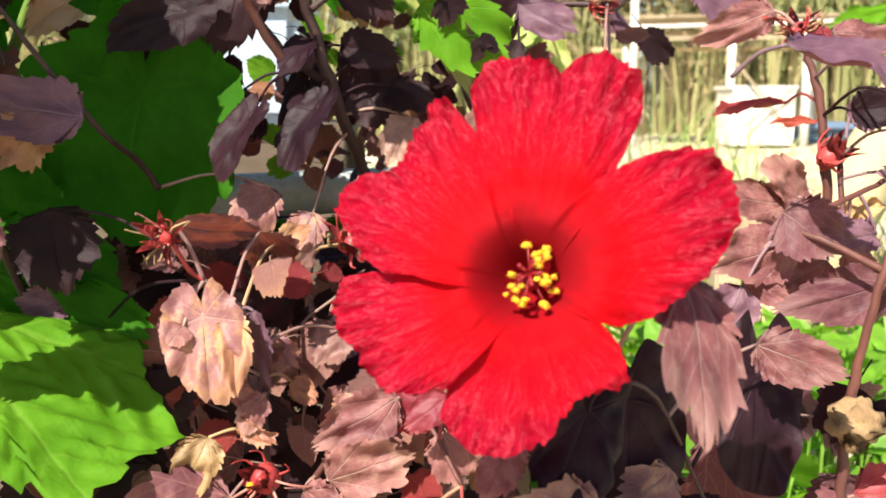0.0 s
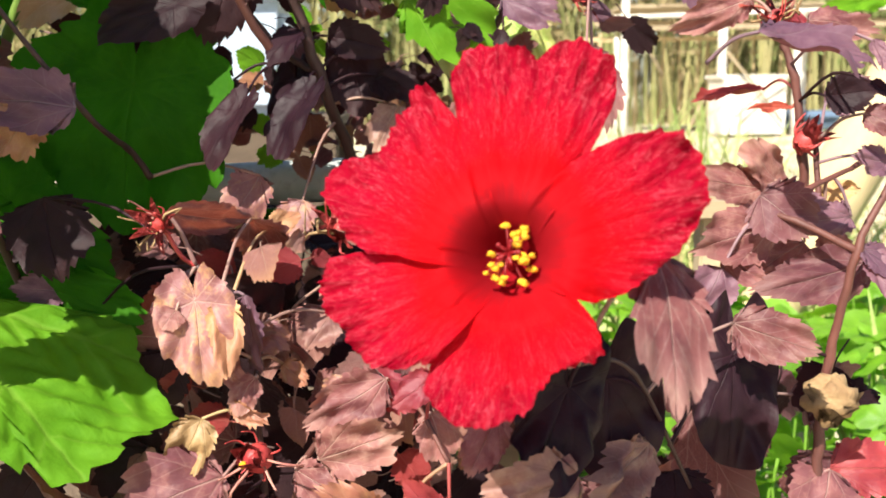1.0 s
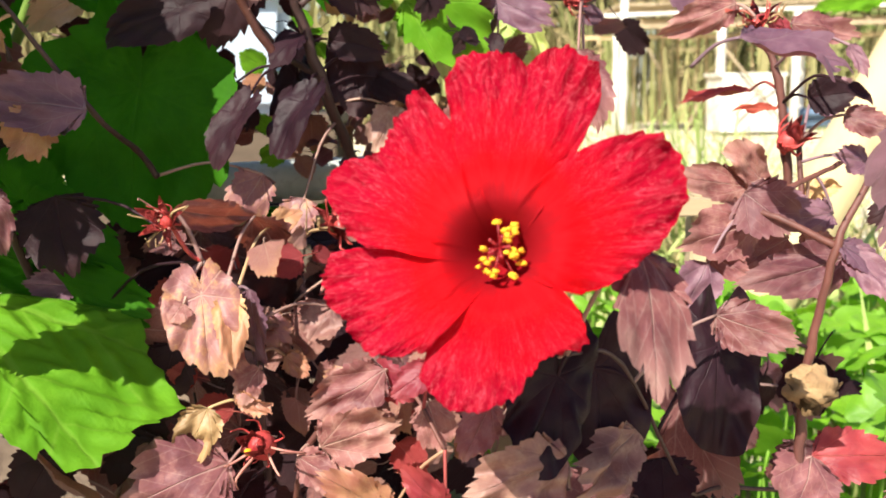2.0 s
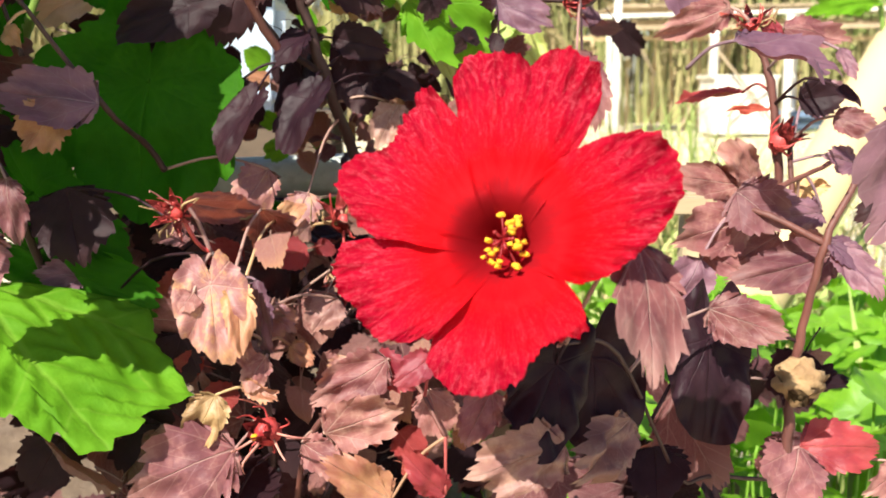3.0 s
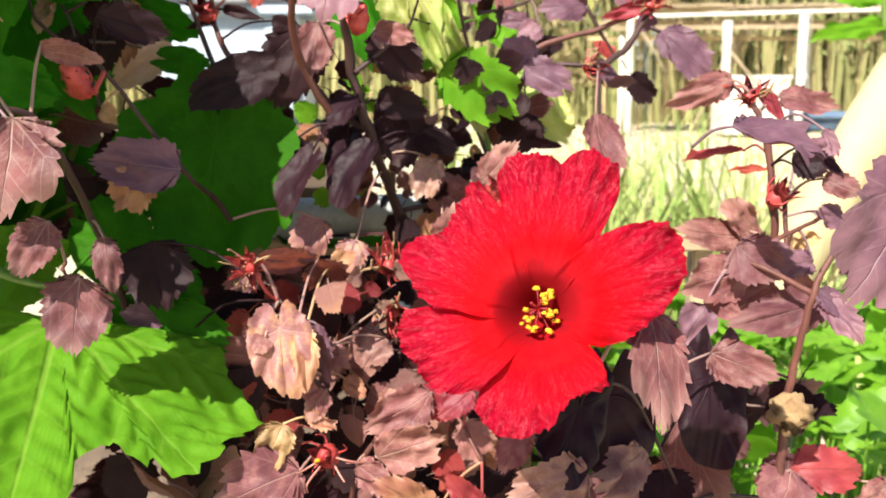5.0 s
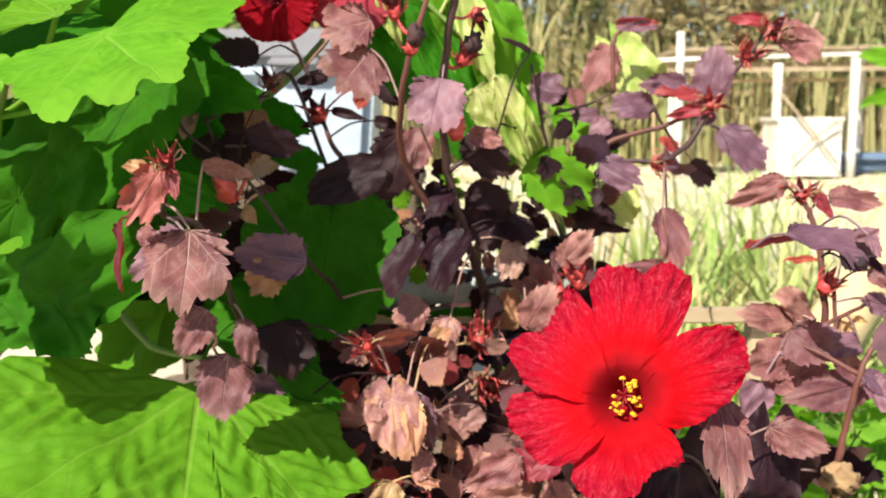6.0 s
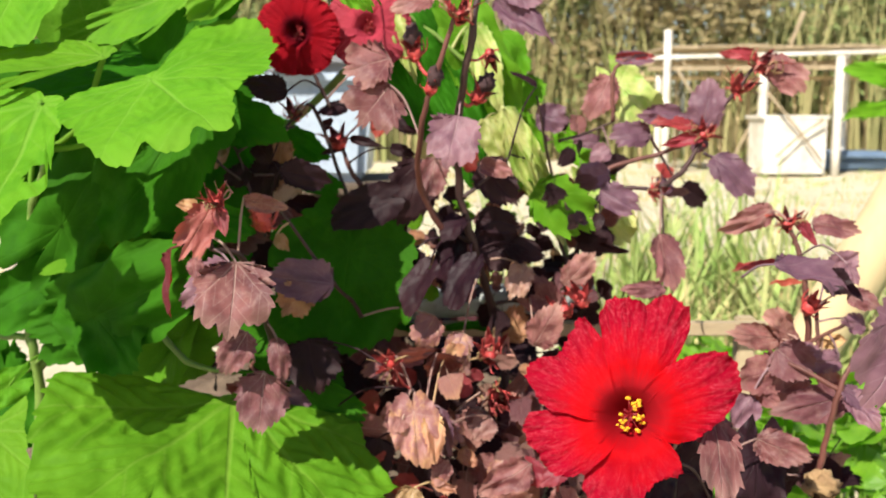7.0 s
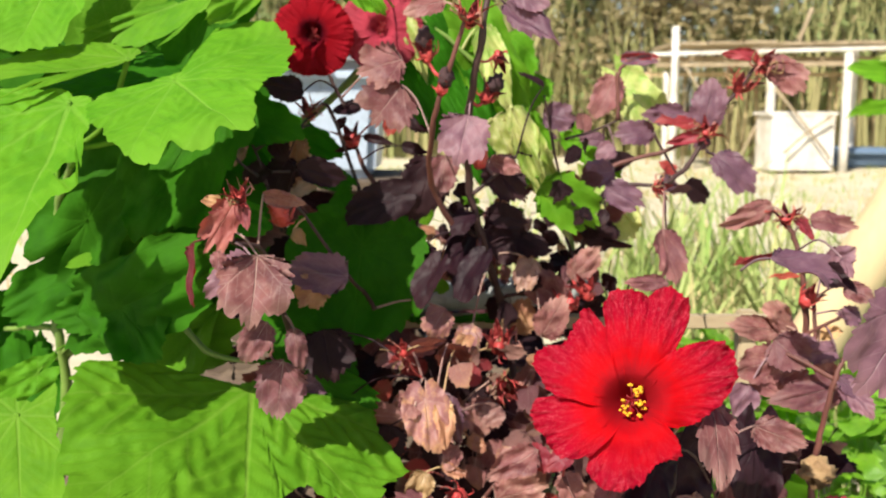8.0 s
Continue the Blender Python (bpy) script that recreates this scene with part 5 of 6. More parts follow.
leaf(back_shrub, 'violet', 'ovate', (-0.1661, 0.1650, 0.4257), (-0.1871, 0.1600, 0.4294), 0.0147, 0)

# leaves of the shrub beside it
leaf(right_shrub, 'violet', 'lobed', (-0.0207, 0.2780, 0.5957), (0.0035, 0.2740, 0.5918), 0.0223, 0)
leaf(right_shrub, 'violet', 'ovate', (0.0323, 0.3250, 0.5742), (0.0095, 0.3220, 0.5786), 0.0128, 0)
leaf(right_shrub, 'violet', 'ovate', (0.0356, 0.3000, 0.5722), (0.0209, 0.3000, 0.5627), 0.0166, 0)
leaf(right_shrub, 'violet', 'lobed', (0.0293, 0.2620, 0.5557), (0.0050, 0.2560, 0.5522), 0.0219, 0)
leaf(right_shrub, 'violet', 'lobed', (0.0183, 0.2320, 0.5464), (0.0455, 0.2240, 0.5344), 0.0209, 0)
leaf(right_shrub, 'dark', 'narrow', (0.0191, 0.2350, 0.5310), (0.0144, 0.2320, 0.5173), 0.0091, 0, curl=0.06, quilt=0.004)
leaf(right_shrub, 'violet', 'lobed', (0.0627, 0.2850, 0.5824), (0.0318, 0.2800, 0.5826), 0.0218, 0)
leaf(right_shrub, 'pink', 'ovate', (0.0396, 0.3250, 0.6249), (0.0244, 0.3180, 0.5913), 0.0254, 0)
leaf(right_shrub, 'violet', 'narrow', (0.0393, 0.3020, 0.6361), (0.0679, 0.2980, 0.6347), 0.0114, -10)
leaf(right_shrub, 'red', 'narrow', (0.0392, 0.3020, 0.6382), (0.0695, 0.3000, 0.6380), 0.0082, 30)
leaf(right_shrub, 'violet', 'ovate', (0.0836, 0.2850, 0.5956), (0.0499, 0.2780, 0.5957), 0.0185, -10)
leaf(right_shrub, 'red', 'ovate', (0.0959, 0.2800, 0.5865), (0.0599, 0.2740, 0.5914), 0.0136, 40)
leaf(right_shrub, 'violet', 'ovate', (0.0981, 0.2850, 0.5864), (0.1041, 0.2800, 0.6221), 0.0265, 0)
leaf(right_shrub, 'red', 'narrow', (0.0984, 0.2780, 0.5818), (0.0672, 0.2720, 0.5741), 0.0104, 0)
leaf(right_shrub, 'pink', 'lobed', (0.1490, 0.3050, 0.6351), (0.1773, 0.2950, 0.6137), 0.0254, 0)
leaf(right_shrub, 'red', 'narrow', (0.1427, 0.3050, 0.6383), (0.1143, 0.3000, 0.6412), 0.0107, 0)
leaf(right_shrub, 'violet', 'lobed', (0.1029, 0.2680, 0.5671), (0.1317, 0.2580, 0.5414), 0.0260, 0)
leaf(right_shrub, 'red', 'ovate', (0.0779, 0.2800, 0.5529), (0.0650, 0.2780, 0.5626), 0.0105, 0)
leaf(right_shrub, 'pink', 'ovate', (0.1148, 0.1780, 0.5393), (0.0804, 0.1720, 0.5275), 0.0165, -15)
leaf(right_shrub, 'red', 'narrow', (0.1160, 0.1790, 0.5364), (0.0978, 0.1760, 0.5350), 0.0062, 40)
leaf(right_shrub, 'pink', 'ovate', (0.1409, 0.1820, 0.5308), (0.1715, 0.1780, 0.5246), 0.0152, -15)
leaf(right_shrub, 'red', 'narrow', (0.1281, 0.1760, 0.5339), (0.1425, 0.1720, 0.5185), 0.0082, 0)
leaf(right_shrub, 'violet', 'lobed', (0.0834, 0.0837, 0.5212), (0.1207, 0.0786, 0.5114), 0.0260, -52, fold=0.14)
leaf(right_shrub, 'violet', 'ovate', (0.1709, 0.2239, 0.4932), (0.1885, 0.2189, 0.5069), 0.0190, 0, curl=0.25)
leaf(right_shrub, 'red', 'narrow', (0.1321, 0.2050, 0.5021), (0.0989, 0.2000, 0.4992), 0.0080, 40)
leaf(right_shrub, 'red', 'narrow', (0.1335, 0.1750, 0.4952), (0.1130, 0.1720, 0.4946), 0.0052, 30)
leaf(right_shrub, 'dark', 'narrow', (0.1332, 0.1100, 0.5054), (0.1369, 0.1000, 0.4981), 0.0061, 0, curl=0.06, quilt=0.004)
leaf(right_shrub, 'purple', 'ovate', (0.1511, 0.1500, 0.4929), (0.1668, 0.1400, 0.4865), 0.0132, 0)
leaf(right_shrub, 'pink', 'ovate', (0.0516, 0.2000, 0.5215), (0.0601, 0.1900, 0.4850), 0.0236, -25)
leaf(right_shrub, 'pink', 'ovate', (0.0529, 0.1900, 0.4879), (0.0245, 0.1850, 0.4878), 0.0121, 0)
leaf(right_shrub, 'dark', 'ovate', (0.1356, 0.1500, 0.5000), (0.1553, 0.1450, 0.5025), 0.0168, 0, curl=0.06, quilt=0.004)
leaf(right_shrub, 'violet', 'ovate', (0.1651, 0.1550, 0.4728), (0.1485, 0.1500, 0.4758), 0.0138, 0)
leaf(right_shrub, 'violet', 'ovate', (0.1277, 0.1000, 0.5189), (0.1326, 0.0950, 0.5076), 0.0063, 0)

# buds and calyces
bud(front_shrub, (-0.0820, 0.1120, 0.3740), (-0.3, -0.9, 0.35), 0.0155, 'ripe')
bud(front_shrub, (-0.1147, 0.1220, 0.4581), (-0.3, -0.8, 0.3), 0.0102, 'tuft')
bud(back_shrub, (-0.0562, 0.1880, 0.4417), (0, -0.4, 0.9), 0.0158, 'tuft')
bud(back_shrub, (-0.0547, 0.1860, 0.4237), (0.2, -0.6, -0.4), 0.0144, 'tuft')
bud(back_shrub, (-0.1912, 0.0470, 0.5543), (-0.2, -0.4, 0.9), 0.0090, 'tuft')
bud(back_shrub, (-0.1881, 0.2560, 0.5947), (-0.1, -0.4, 0.9), 0.0116, 'tuft')
bud(back_shrub, (-0.1579, 0.2700, 0.5735), (-0.3, -0.5, 0.9), 0.0151, 'open')
bud(back_shrub, (-0.0702, 0.1900, 0.5633), (0.1, -0.3, 0.9), 0.0112, 'shut')
bud(back_shrub, (-0.1856, 0.1300, 0.5340), (-0.2, -0.5, 0.8), 0.0125, 'shut')
bud(back_shrub, (-0.0942, 0.1600, 0.6093), (0.3, -0.4, 0.8), 0.0111, 'black')
bud(back_shrub, (-0.0673, 0.1800, 0.6046), (0.5, -0.3, 0.8), 0.0129, 'black')
bud(back_shrub, (-0.1025, 0.1700, 0.6291), (-0.1, -0.2, 0.9), 0.0133, 'black')
bud(back_shrub, (-0.0764, 0.1520, 0.6485), (0, -0.3, 0.9), 0.0134, 'tuft')
bud(back_shrub, (-0.0585, 0.1900, 0.6352), (0.2, -0.3, -0.7), 0.0103, 'open')
bud(back_shrub, (0.0045, 0.2100, 0.4736), (-0.2, -0.4, 0.9), 0.0140, 'open')
bud(back_shrub, (-0.0078, 0.2000, 0.4683), (-0.2, -0.4, 0.9), 0.0116, 'open')
bud(right_shrub, (0.0520, 0.2350, 0.5454), (0.8, -0.4, 0.1), 0.0106, 'tuft')
bud(right_shrub, (0.1229, 0.1760, 0.5280), (-0.1, -0.3, 0.95), 0.0103, 'tuft')
bud(right_shrub, (0.1259, 0.3000, 0.6118), (0.4, -0.4, 0.8), 0.0148, 'tuft')
bud(right_shrub, (0.1415, 0.3000, 0.6280), (0.3, -0.4, 0.85), 0.0147, 'tuft')
bud(right_shrub, (0.0970, 0.2800, 0.5798), (0.2, -0.6, 0.6), 0.0121, 'tuft')
bud(right_shrub, (0.1323, 0.1650, 0.4790), (0.62, -0.25, 0.72), 0.0132, 'open')

# the big-leaved green plant
stem(left_plant, 'green_stem', 0.0034, (-0.3578, 0.2000, 0.3383), (-0.3447, 0.1900, 0.4190), (-0.3432, 0.1800, 0.4586), (-0.3502, 0.1900, 0.4997), (-0.3360, 0.1800, 0.5434), (-0.2950, 0.1300, 0.6042))
stem(left_plant, 'green_stem', 0.0029, (-0.3435, 0.1900, 0.4376), (-0.3091, 0.1700, 0.4646), (-0.2867, 0.1400, 0.4835))
stem(left_plant, 'green_stem', 0.0022, (-0.3893, 0.2000, 0.4197), (-0.3546, 0.1900, 0.4339), (-0.3234, 0.1700, 0.4575))
stem(left_plant, 'green_stem', 0.0025, (-0.3414, 0.1800, 0.4586), (-0.3868, 0.2000, 0.4536))
stem(left_plant, 'green_stem', 0.0024, (-0.3091, 0.1700, 0.4646), (-0.2706, 0.1700, 0.4751), (-0.2441, 0.1700, 0.4467), (-0.2137, 0.1650, 0.4410))
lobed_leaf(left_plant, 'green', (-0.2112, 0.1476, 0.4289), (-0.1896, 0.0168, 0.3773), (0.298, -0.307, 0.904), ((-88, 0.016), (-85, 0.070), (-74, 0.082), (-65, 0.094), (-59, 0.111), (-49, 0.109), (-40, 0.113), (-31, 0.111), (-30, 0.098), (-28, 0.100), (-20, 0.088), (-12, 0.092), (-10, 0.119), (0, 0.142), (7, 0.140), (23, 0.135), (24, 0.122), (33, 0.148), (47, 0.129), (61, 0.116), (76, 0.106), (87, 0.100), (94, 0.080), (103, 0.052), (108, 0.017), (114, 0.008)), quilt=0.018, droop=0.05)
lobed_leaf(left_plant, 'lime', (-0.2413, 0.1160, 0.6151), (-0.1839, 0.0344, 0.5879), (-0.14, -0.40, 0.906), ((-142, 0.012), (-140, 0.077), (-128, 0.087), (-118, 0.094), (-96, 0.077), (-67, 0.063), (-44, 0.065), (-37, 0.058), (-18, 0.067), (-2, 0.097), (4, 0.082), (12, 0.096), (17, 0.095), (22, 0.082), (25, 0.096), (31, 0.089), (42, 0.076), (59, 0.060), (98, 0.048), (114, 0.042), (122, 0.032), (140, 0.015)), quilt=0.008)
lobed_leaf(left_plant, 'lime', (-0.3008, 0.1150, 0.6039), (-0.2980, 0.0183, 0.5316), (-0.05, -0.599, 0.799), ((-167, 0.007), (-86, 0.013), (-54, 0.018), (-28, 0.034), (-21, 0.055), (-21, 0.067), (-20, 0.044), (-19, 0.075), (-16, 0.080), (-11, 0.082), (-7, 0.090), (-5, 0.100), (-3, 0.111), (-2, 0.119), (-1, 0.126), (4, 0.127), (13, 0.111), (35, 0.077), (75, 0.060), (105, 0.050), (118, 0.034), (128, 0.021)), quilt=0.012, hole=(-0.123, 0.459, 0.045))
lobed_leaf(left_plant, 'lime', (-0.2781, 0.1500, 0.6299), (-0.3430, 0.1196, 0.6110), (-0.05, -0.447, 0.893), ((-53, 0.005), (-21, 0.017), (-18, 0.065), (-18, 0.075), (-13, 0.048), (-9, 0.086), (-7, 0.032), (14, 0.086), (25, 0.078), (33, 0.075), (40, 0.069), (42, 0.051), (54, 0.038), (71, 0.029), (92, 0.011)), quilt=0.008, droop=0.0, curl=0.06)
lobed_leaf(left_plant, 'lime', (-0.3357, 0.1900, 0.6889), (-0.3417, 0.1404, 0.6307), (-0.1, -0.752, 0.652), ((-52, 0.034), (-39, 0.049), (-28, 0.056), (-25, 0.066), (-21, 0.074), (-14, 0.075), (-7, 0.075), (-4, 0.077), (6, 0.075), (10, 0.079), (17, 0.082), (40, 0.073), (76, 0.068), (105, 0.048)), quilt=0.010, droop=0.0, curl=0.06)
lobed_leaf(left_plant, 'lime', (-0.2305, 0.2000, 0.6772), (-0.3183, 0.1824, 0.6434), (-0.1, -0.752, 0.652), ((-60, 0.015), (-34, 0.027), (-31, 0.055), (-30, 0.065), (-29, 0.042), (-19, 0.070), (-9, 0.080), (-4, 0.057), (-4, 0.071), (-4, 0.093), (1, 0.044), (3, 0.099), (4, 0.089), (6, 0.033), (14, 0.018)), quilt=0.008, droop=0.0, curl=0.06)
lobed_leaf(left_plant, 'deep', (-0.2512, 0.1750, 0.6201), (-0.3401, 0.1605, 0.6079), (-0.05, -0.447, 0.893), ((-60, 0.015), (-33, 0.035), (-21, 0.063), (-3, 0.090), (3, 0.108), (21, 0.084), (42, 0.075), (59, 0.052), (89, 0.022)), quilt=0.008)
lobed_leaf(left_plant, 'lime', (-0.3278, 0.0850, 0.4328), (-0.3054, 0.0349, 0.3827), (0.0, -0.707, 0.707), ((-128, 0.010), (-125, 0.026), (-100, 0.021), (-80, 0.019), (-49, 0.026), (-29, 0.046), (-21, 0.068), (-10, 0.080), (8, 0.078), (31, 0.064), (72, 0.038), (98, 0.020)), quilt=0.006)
leaf(left_plant, 'lime', 'broad', (-0.2119, 0.2000, 0.6765), (-0.2357, 0.1700, 0.6550), 0.0236, -10)
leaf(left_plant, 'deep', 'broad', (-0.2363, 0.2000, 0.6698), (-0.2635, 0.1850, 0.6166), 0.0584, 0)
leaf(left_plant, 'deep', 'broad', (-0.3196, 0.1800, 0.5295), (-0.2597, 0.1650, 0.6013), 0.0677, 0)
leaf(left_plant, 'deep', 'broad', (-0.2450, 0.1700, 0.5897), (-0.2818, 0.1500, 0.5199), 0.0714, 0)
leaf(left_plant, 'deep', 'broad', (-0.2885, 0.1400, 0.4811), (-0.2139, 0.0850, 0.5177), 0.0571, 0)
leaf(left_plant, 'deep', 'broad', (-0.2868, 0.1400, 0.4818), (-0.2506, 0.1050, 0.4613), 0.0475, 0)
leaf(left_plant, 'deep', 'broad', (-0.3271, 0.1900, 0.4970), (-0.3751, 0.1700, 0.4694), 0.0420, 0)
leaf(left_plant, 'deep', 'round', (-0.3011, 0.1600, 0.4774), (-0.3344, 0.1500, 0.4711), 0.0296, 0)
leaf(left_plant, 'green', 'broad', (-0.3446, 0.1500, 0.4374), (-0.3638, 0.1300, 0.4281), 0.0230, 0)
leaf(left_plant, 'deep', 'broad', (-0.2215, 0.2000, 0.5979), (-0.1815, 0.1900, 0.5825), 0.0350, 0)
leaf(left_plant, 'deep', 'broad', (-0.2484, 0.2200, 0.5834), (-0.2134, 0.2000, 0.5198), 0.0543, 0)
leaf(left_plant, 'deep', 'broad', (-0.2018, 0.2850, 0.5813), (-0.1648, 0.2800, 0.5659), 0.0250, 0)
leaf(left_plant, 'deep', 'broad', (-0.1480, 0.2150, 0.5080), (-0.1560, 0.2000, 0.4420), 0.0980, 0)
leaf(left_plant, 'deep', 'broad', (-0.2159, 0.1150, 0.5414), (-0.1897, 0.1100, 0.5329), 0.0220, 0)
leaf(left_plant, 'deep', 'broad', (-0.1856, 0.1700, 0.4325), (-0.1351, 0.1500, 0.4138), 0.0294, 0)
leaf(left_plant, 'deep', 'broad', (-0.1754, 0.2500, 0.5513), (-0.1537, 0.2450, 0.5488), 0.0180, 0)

# the curled, yellowing plant behind the tall stems
stem(curled_plant, 'green_stem', 0.0035, (-0.2754, 0.3200, 0.4596), (-0.2145, 0.2900, 0.5674), (-0.1594, 0.2800, 0.6214), (-0.1227, 0.2700, 0.6631))
stem(curled_plant, 'green_stem', 0.0026, (0.0014, 0.3000, 0.4461), (0.0027, 0.2850, 0.4999), (-0.0271, 0.2800, 0.5456), (-0.0601, 0.2750, 0.6212), (-0.1187, 0.2700, 0.6706))
leaf(curled_plant, 'deep', 'broad', (-0.1192, 0.2800, 0.6679), (-0.0561, 0.2650, 0.5468), 0.0750, 0)
leaf(curled_plant, 'green', 'broad', (-0.0719, 0.2800, 0.6525), (-0.0340, 0.2750, 0.5859), 0.0476, 0)
leaf(curled_plant, 'yellow', 'narrow', (-0.0665, 0.2650, 0.6588), (-0.0468, 0.2620, 0.5939), 0.0233, 0, curl=0.2)
leaf(curled_plant, 'yellow', 'narrow', (-0.0450, 0.2620, 0.6016), (-0.0013, 0.2550, 0.5043), 0.0250, 10, curl=0.2)
leaf(curled_plant, 'yellow', 'ovate', (-0.0566, 0.2620, 0.5939), (-0.0449, 0.2580, 0.5630), 0.0234, 0, curl=0.2)
leaf(curled_plant, 'yellow', 'narrow', (-0.1222, 0.2620, 0.6660), (-0.1051, 0.2580, 0.6168), 0.0154, 0, curl=0.25)
leaf(curled_plant, 'lime', 'lobed', (-0.0254, 0.2360, 0.5473), (0.0142, 0.2260, 0.5192), 0.0395, 0)
leaf(curled_plant, 'lime', 'ovate', (-0.0382, 0.2900, 0.5936), (-0.0116, 0.2850, 0.5704), 0.0252, 0)
leaf(curled_plant, 'green', 'broad', (-0.1536, 0.2100, 0.6828), (-0.1303, 0.2050, 0.6597), 0.0200, 0)
leaf(curled_plant, 'deep', 'narrow', (-0.1262, 0.3000, 0.4409), (-0.0410, 0.3000, 0.4374), 0.0111, 30)
leaf(curled_plant, 'green', 'ovate', (-0.0413, 0.4000, 0.6620), (-0.0174, 0.4000, 0.6160), 0.0375, 0)
leaf(curled_plant, 'green', 'ovate', (-0.0158, 0.4200, 0.6307), (-0.0202, 0.4200, 0.5974), 0.0386, 0)

# upper leaves of the green plant, over the others

# leaves of another plant at the side
stem(side_plant, 'green_stem', 0.0043, (0.6545, 1.0000, 0.2195), (0.6303, 1.0000, 0.4284), (0.6095, 1.0000, 0.5959), (0.5952, 1.0000, 0.6774))
leaf(side_plant, 'lime', 'ovate', (0.5993, 1.0000, 0.6450), (0.4947, 0.9800, 0.6587), 0.0394, -20)
leaf(side_plant, 'lime', 'ovate', (0.6036, 1.0000, 0.6082), (0.4889, 0.9700, 0.5920), 0.0345, 20)
leaf(side_plant, 'lime', 'ovate', (0.6097, 1.0200, 0.6374), (0.6574, 1.0000, 0.6205), 0.0375, 0)
leaf(side_plant, 'yellow', 'ovate', (0.6055, 1.0200, 0.6720), (0.5340, 1.0000, 0.6693), 0.0216, 0)
leaf(side_plant, 'lime', 'ovate', (0.6198, 1.0000, 0.5129), (0.6854, 1.0000, 0.4793), 0.0378, 0)

# bare twigs
stem(back_shrub, 'dark_stem', 0.0011, (-0.1990, 0.2000, 0.5198), (-0.2088, 0.2000, 0.5521), (-0.2152, 0.2000, 0.5734), (-0.2235, 0.2000, 0.5892))
stem(back_shrub, 'dark_stem', 0.0011, (-0.2088, 0.2000, 0.5521), (-0.2254, 0.1900, 0.5686), (-0.2295, 0.1900, 0.5808))
stem(back_shrub, 'dark_stem', 0.0011, (-0.2152, 0.2000, 0.5734), (-0.1991, 0.2100, 0.5837), (-0.1841, 0.2300, 0.5887))
stem(back_shrub, 'dark_stem', 0.0011, (-0.2050, 0.2000, 0.5592), (-0.1818, 0.2100, 0.5567))
leaf(back_shrub, 'dark', 'ovate', (-0.2085, 0.2000, 0.5628), (-0.2219, 0.1950, 0.5525), 0.0156, 0, curl=0.06, quilt=0.004)
leaf(back_shrub, 'brown', 'ovate', (-0.2221, 0.2000, 0.5804), (-0.2286, 0.1950, 0.5631), 0.0106, 0)
leaf(back_shrub, 'dark', 'ovate', (-0.2036, 0.2050, 0.5803), (-0.1942, 0.2000, 0.5663), 0.0157, 0, curl=0.06, quilt=0.004)
leaf(back_shrub, 'dark', 'ovate', (-0.1998, 0.2150, 0.5925), (-0.2080, 0.2100, 0.5855), 0.0130, 0, curl=0.06, quilt=0.004)

# leaves low between the green leaves; the dark and deep ones have shade in their colour
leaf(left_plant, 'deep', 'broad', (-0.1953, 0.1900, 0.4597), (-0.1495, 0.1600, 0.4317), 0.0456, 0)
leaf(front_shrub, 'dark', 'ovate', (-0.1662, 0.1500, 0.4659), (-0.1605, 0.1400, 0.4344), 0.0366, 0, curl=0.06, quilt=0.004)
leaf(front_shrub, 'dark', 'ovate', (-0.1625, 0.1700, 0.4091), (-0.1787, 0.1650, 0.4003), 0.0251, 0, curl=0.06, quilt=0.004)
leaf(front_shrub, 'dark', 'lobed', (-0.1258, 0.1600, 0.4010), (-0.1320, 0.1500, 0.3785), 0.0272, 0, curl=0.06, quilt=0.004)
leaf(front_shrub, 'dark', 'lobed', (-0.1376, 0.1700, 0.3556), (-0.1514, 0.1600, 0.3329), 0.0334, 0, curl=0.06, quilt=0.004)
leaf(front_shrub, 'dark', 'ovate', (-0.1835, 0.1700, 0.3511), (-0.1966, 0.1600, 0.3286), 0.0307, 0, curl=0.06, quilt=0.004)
leaf(back_shrub, 'sunlit_tan', 'ovate', (-0.1792, 0.2620, 0.5600), (-0.2150, 0.2560, 0.5377), 0.0270, 0, stalk=False)
leaf(back_shrub, 'tan', 'ovate', (-0.1818, 0.1400, 0.5285), (-0.1721, 0.1300, 0.5217), 0.0088, 0)
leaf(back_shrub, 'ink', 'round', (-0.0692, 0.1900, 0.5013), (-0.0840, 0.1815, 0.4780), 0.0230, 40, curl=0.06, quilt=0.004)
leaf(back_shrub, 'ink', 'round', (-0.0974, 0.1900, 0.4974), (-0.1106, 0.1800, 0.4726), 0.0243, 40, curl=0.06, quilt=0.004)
leaf(front_shrub, 'pink', 'narrow', (-0.0948, 0.1200, 0.4114), (-0.0875, 0.1120, 0.3952), 0.0089, 20, curl=0.2)
leaf(front_shrub, 'tan', 'ovate', (-0.0769, 0.1400, 0.4008), (-0.0668, 0.1300, 0.3939), 0.0106, 0, curl=0.2)
leaf(front_shrub, 'tan', 'ovate', (-0.0924, 0.1150, 0.3943), (-0.0787, 0.1100, 0.3864), 0.0089, 30, curl=0.25)
leaf(front_shrub, 'red', 'ovate', (-0.0192, 0.1000, 0.4070), (-0.0344, 0.0950, 0.3976), 0.0129, 0)
leaf(curled_plant, 'yellow', 'broad', (0.0479, 0.3300, 0.6188), (0.0733, 0.3200, 0.5854), 0.0411, 0)
leaf(curled_plant, 'yellow', 'broad', (0.0251, 0.3300, 0.5314), (0.0571, 0.3200, 0.4978), 0.0402, 0)
leaf(curled_plant, 'yellow', 'broad', (0.0304, 0.3000, 0.5385), (0.0532, 0.2900, 0.5172), 0.0240, 0)
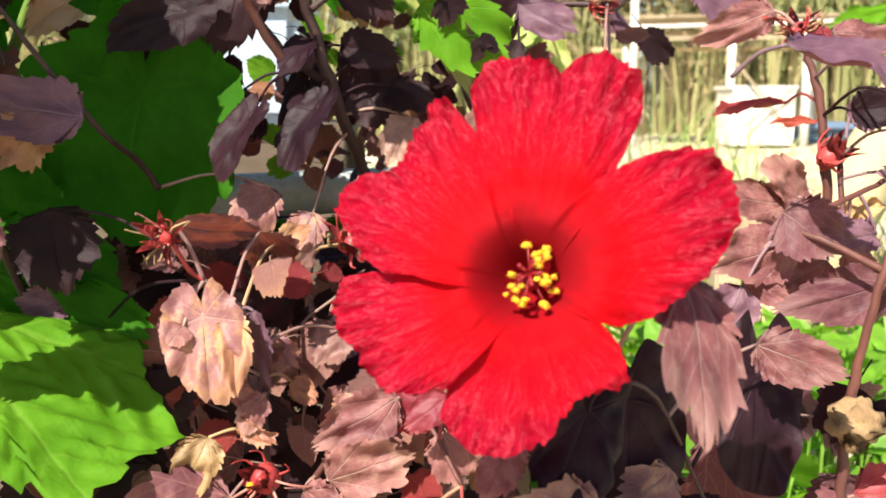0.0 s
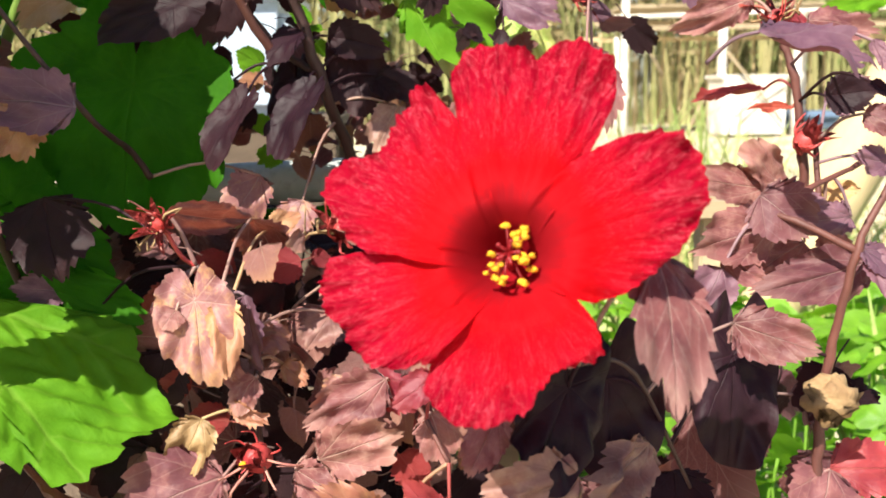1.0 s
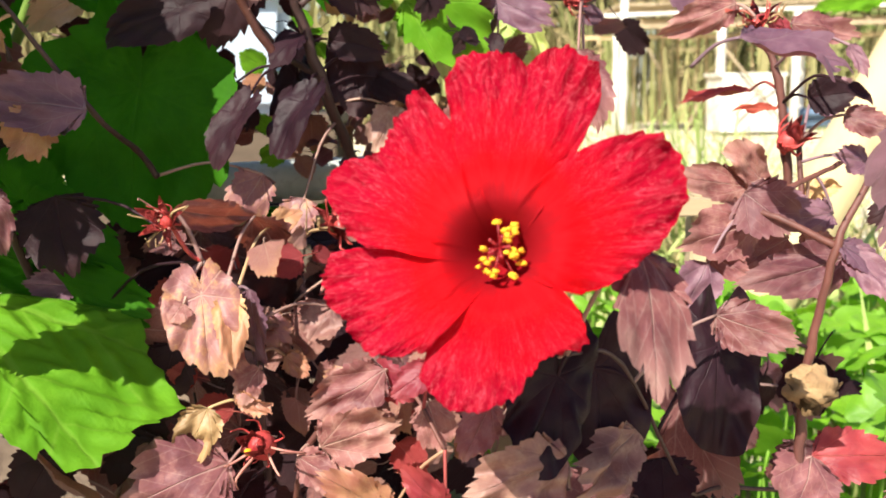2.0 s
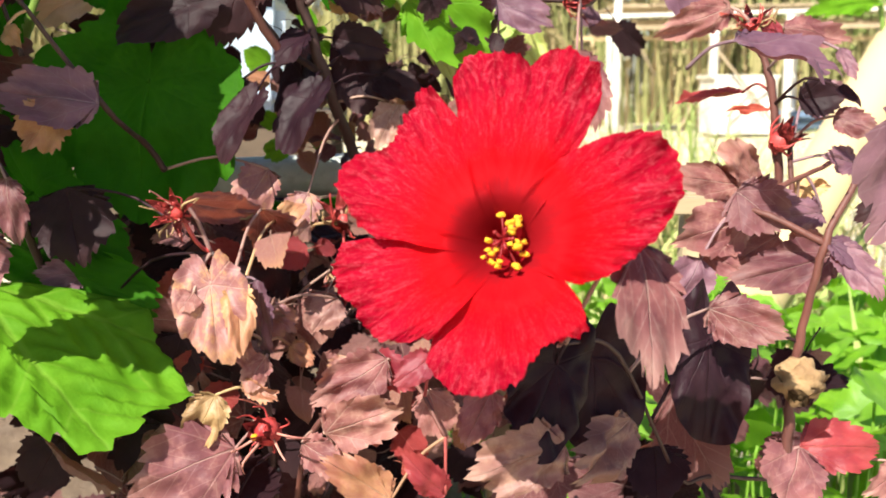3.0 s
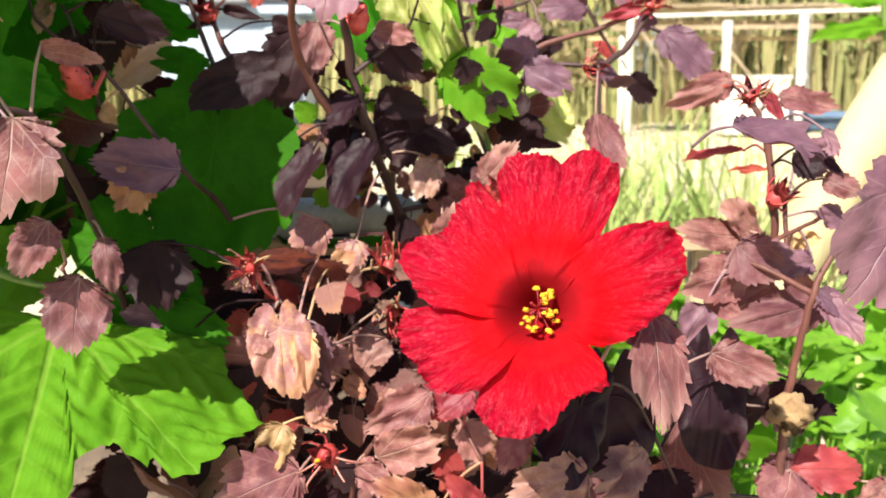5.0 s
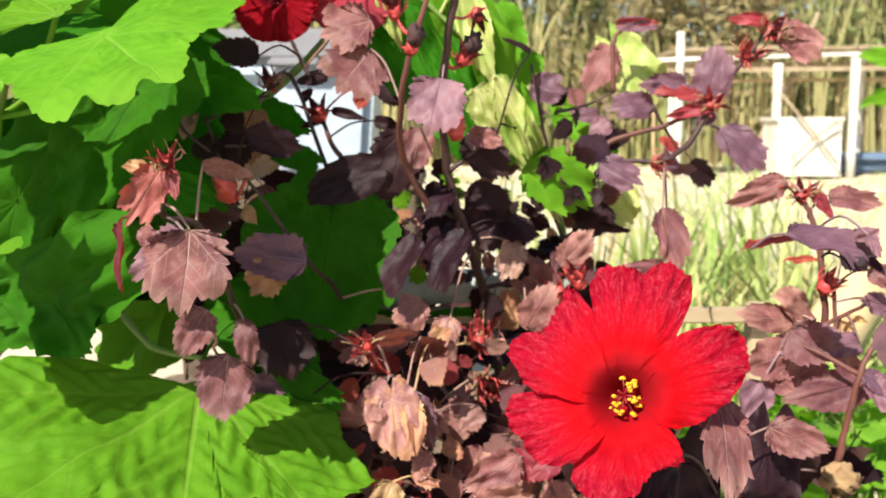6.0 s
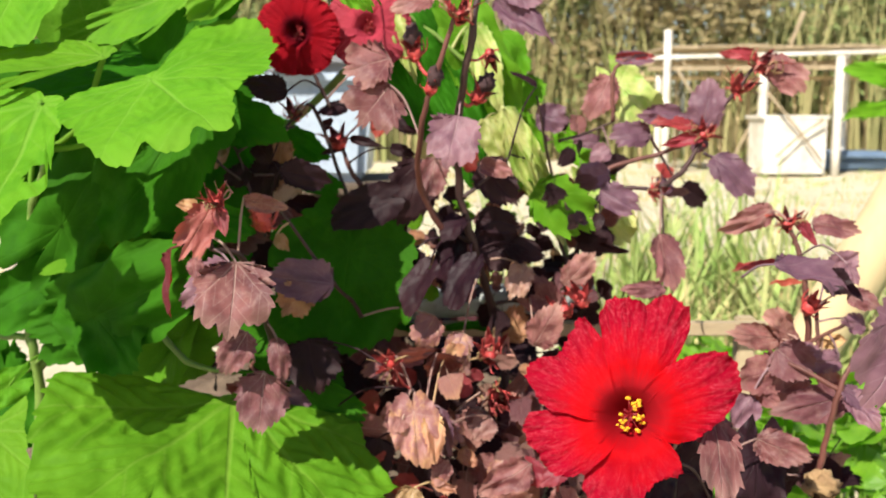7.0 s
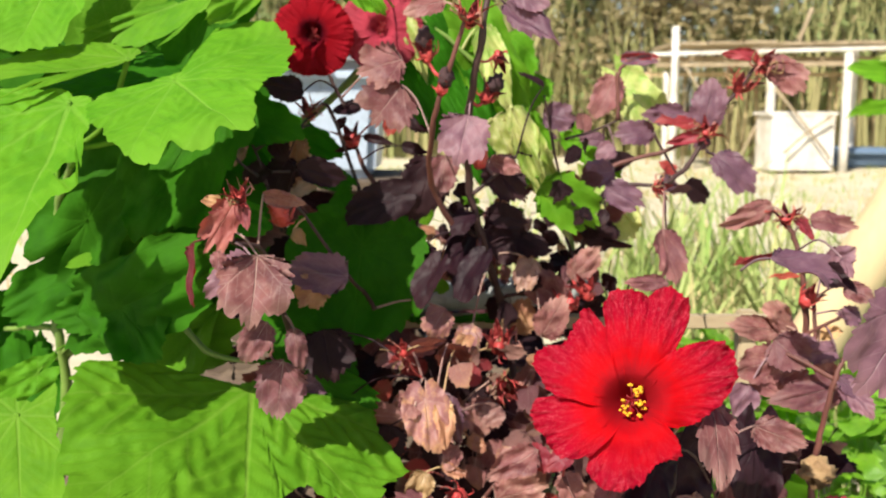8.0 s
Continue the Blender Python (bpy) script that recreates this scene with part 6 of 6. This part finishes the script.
leaf(curled_plant, 'lime', 'broad', (0.0159, 0.3400, 0.5750), (0.0460, 0.3300, 0.5447), 0.0307, 0)
leaf(left_plant, 'deep', 'broad', (-0.3746, 0.2000, 0.4197), (-0.3801, 0.1800, 0.3624), 0.0583, 0)
leaf(front_shrub, 'mottled', 'lobed', (-0.0526, 0.1250, 0.4000), (-0.0571, 0.1200, 0.3873), 0.0138, 0, curl=0.2)
leaf(front_shrub, 'pink', 'lobed', (-0.0710, 0.1180, 0.3667), (-0.0526, 0.1100, 0.3576), 0.0171, 10, curl=0.15)
leaf(front_shrub, 'pink', 'lobed', (-0.0207, 0.1150, 0.3884), (-0.0143, 0.1080, 0.3695), 0.0181, -10, curl=0.15)
leaf(front_shrub, 'mottled', 'lobed', (-0.0860, 0.1400, 0.4156), (-0.0740, 0.1350, 0.4071), 0.0142, 0, curl=0.2)
leaf(front_shrub, 'brown', 'lobed', (-0.0582, 0.1500, 0.4179), (-0.0674, 0.1400, 0.4056), 0.0169, 0, curl=0.2)
leaf(front_shrub, 'pink', 'lobed', (0.1327, 0.1550, 0.4416), (0.1036, 0.1450, 0.4293), 0.0211, 0)
leaf(front_shrub, 'violet', 'ovate', (0.1513, 0.1550, 0.4516), (0.1252, 0.1500, 0.4492), 0.0149, 0)
leaf(front_shrub, 'pink', 'ovate', (0.1424, 0.1600, 0.4445), (0.1528, 0.1550, 0.4299), 0.0152, 0)
leaf(back_shrub, 'dark', 'ovate', (-0.0402, 0.2350, 0.5111), (-0.0175, 0.2310, 0.5000), 0.0160, 0, curl=0.06, quilt=0.004)
leaf(back_shrub, 'mottled', 'lobed', (-0.0914, 0.2000, 0.4684), (-0.1039, 0.1900, 0.4486), 0.0217, 0)
leaf(back_shrub, 'mottled', 'lobed', (-0.0732, 0.2000, 0.4572), (-0.0806, 0.1900, 0.4374), 0.0199, 0)
leaf(back_shrub, 'brown', 'lobed', (-0.0309, 0.2300, 0.4965), (-0.0428, 0.2200, 0.4754), 0.0189, 0)
leaf(back_shrub, 'ink', 'lobed', (-0.1182, 0.2400, 0.5489), (-0.1330, 0.2300, 0.5233), 0.0227, 40, curl=0.06, quilt=0.004)

# ---- inner leaves; dark and deep ones carry the outer leaves' shade in their colour ----
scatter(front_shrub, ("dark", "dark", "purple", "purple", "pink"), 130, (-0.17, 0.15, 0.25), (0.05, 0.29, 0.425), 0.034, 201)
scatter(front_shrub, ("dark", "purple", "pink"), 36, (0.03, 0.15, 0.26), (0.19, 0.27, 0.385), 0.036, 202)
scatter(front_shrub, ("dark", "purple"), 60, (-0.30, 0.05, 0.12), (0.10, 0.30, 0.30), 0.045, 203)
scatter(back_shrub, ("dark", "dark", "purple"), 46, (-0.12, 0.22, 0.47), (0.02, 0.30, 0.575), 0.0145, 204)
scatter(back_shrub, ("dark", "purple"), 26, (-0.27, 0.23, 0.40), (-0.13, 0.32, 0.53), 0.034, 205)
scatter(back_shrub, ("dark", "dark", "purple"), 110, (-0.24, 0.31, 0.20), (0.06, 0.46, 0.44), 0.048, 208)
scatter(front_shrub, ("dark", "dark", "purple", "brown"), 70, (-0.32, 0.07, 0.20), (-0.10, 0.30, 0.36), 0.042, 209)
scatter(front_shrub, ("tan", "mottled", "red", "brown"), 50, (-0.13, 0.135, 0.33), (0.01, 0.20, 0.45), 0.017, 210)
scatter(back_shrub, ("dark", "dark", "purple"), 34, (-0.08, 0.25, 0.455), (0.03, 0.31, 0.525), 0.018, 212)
scatter(back_shrub, ("tan", "mottled", "lime", "pink"), 34, (-0.11, 0.25, 0.46), (0.0, 0.30, 0.56), 0.016, 211)
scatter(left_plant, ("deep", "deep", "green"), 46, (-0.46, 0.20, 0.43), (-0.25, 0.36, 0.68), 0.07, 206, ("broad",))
scatter(right_shrub, ("violet", "dark", "pink"), 15, (-0.01, 0.30, 0.51), (0.12, 0.36, 0.60), 0.020, 207)

# ---- the open flowers ----
PETALS = (
    (144, 34, 0.79, 1.08, 1.09, 1.01, 0.96, 0.92, 0.97, 1.07, 1.12, 1.10, 0.95, 0.89, 0.73),
    (-83, 48, 0.60, 0.81, 0.87, 0.90, 0.88, 0.85, 0.81, 0.71, 0.64, 0.63, 0.68, 0.70, 0.56),
    (-155, 30, 0.65, 0.98, 1.05, 1.05, 1.04, 0.99, 0.94, 0.94, 0.94, 0.89, 0.83, 0.75, 0.66),
    (18, 40, 0.50, 0.62, 0.69, 0.77, 0.89, 0.99, 1.09, 1.11, 1.16, 1.13, 0.97, 0.78, 0.61),
    (83, 30, 0.65, 1.05, 1.20, 1.25, 1.30, 1.23, 1.13, 1.17, 1.20, 1.19, 1.16, 1.04, 0.72),
)
flower(front_shrub, (-0.0042, 0.008, 0.4645), (-0.20, -1.0, 0.28), 0.0455, PETALS, sway=(0.0, 0.05))
BACK = [(90 + 72 * k, 44, 0.94, 1.0, 1.02, 1.0, 0.92) for k in range(5)]
flower(back_shrub, (-0.183, 0.246, 0.650), (-0.15, -1.0, -0.1), 0.0285, BACK, ("petal_shaded", "column", "column"))
flower(back_shrub, (-0.1365, 0.2580, 0.6557), (0.1, -1.0, 0.1), 0.029, BACK, ("rose", "column", "column"))


def seed_pod(parent, place, size):
    """A dry, papery husk that has opened round its capsule."""
    place = Vector(place)
    verts, faces = [], []
    ball(place, size, verts, faces, (1.05, 1, 0.95), 0.55, 3, 22, 16)
    ob = finish("seed_pod", verts, faces, M["straw"], parent)
    m = Matrix.Translation(place - Vector((0, 0, size))) @ Matrix.Rotation(0.3, 4, "X")
    for k in range(6):
        v2, f2 = [], []
        sepal(m, size * 1.7, size * 0.9, 0.75, k * 1.05, v2, f2, -0.3)
        finish("husk_flap", v2, f2, M["straw"], ob)
    return ob


seed_pod(front_shrub, (0.1256, 0.1100, 0.3912), 0.0085)
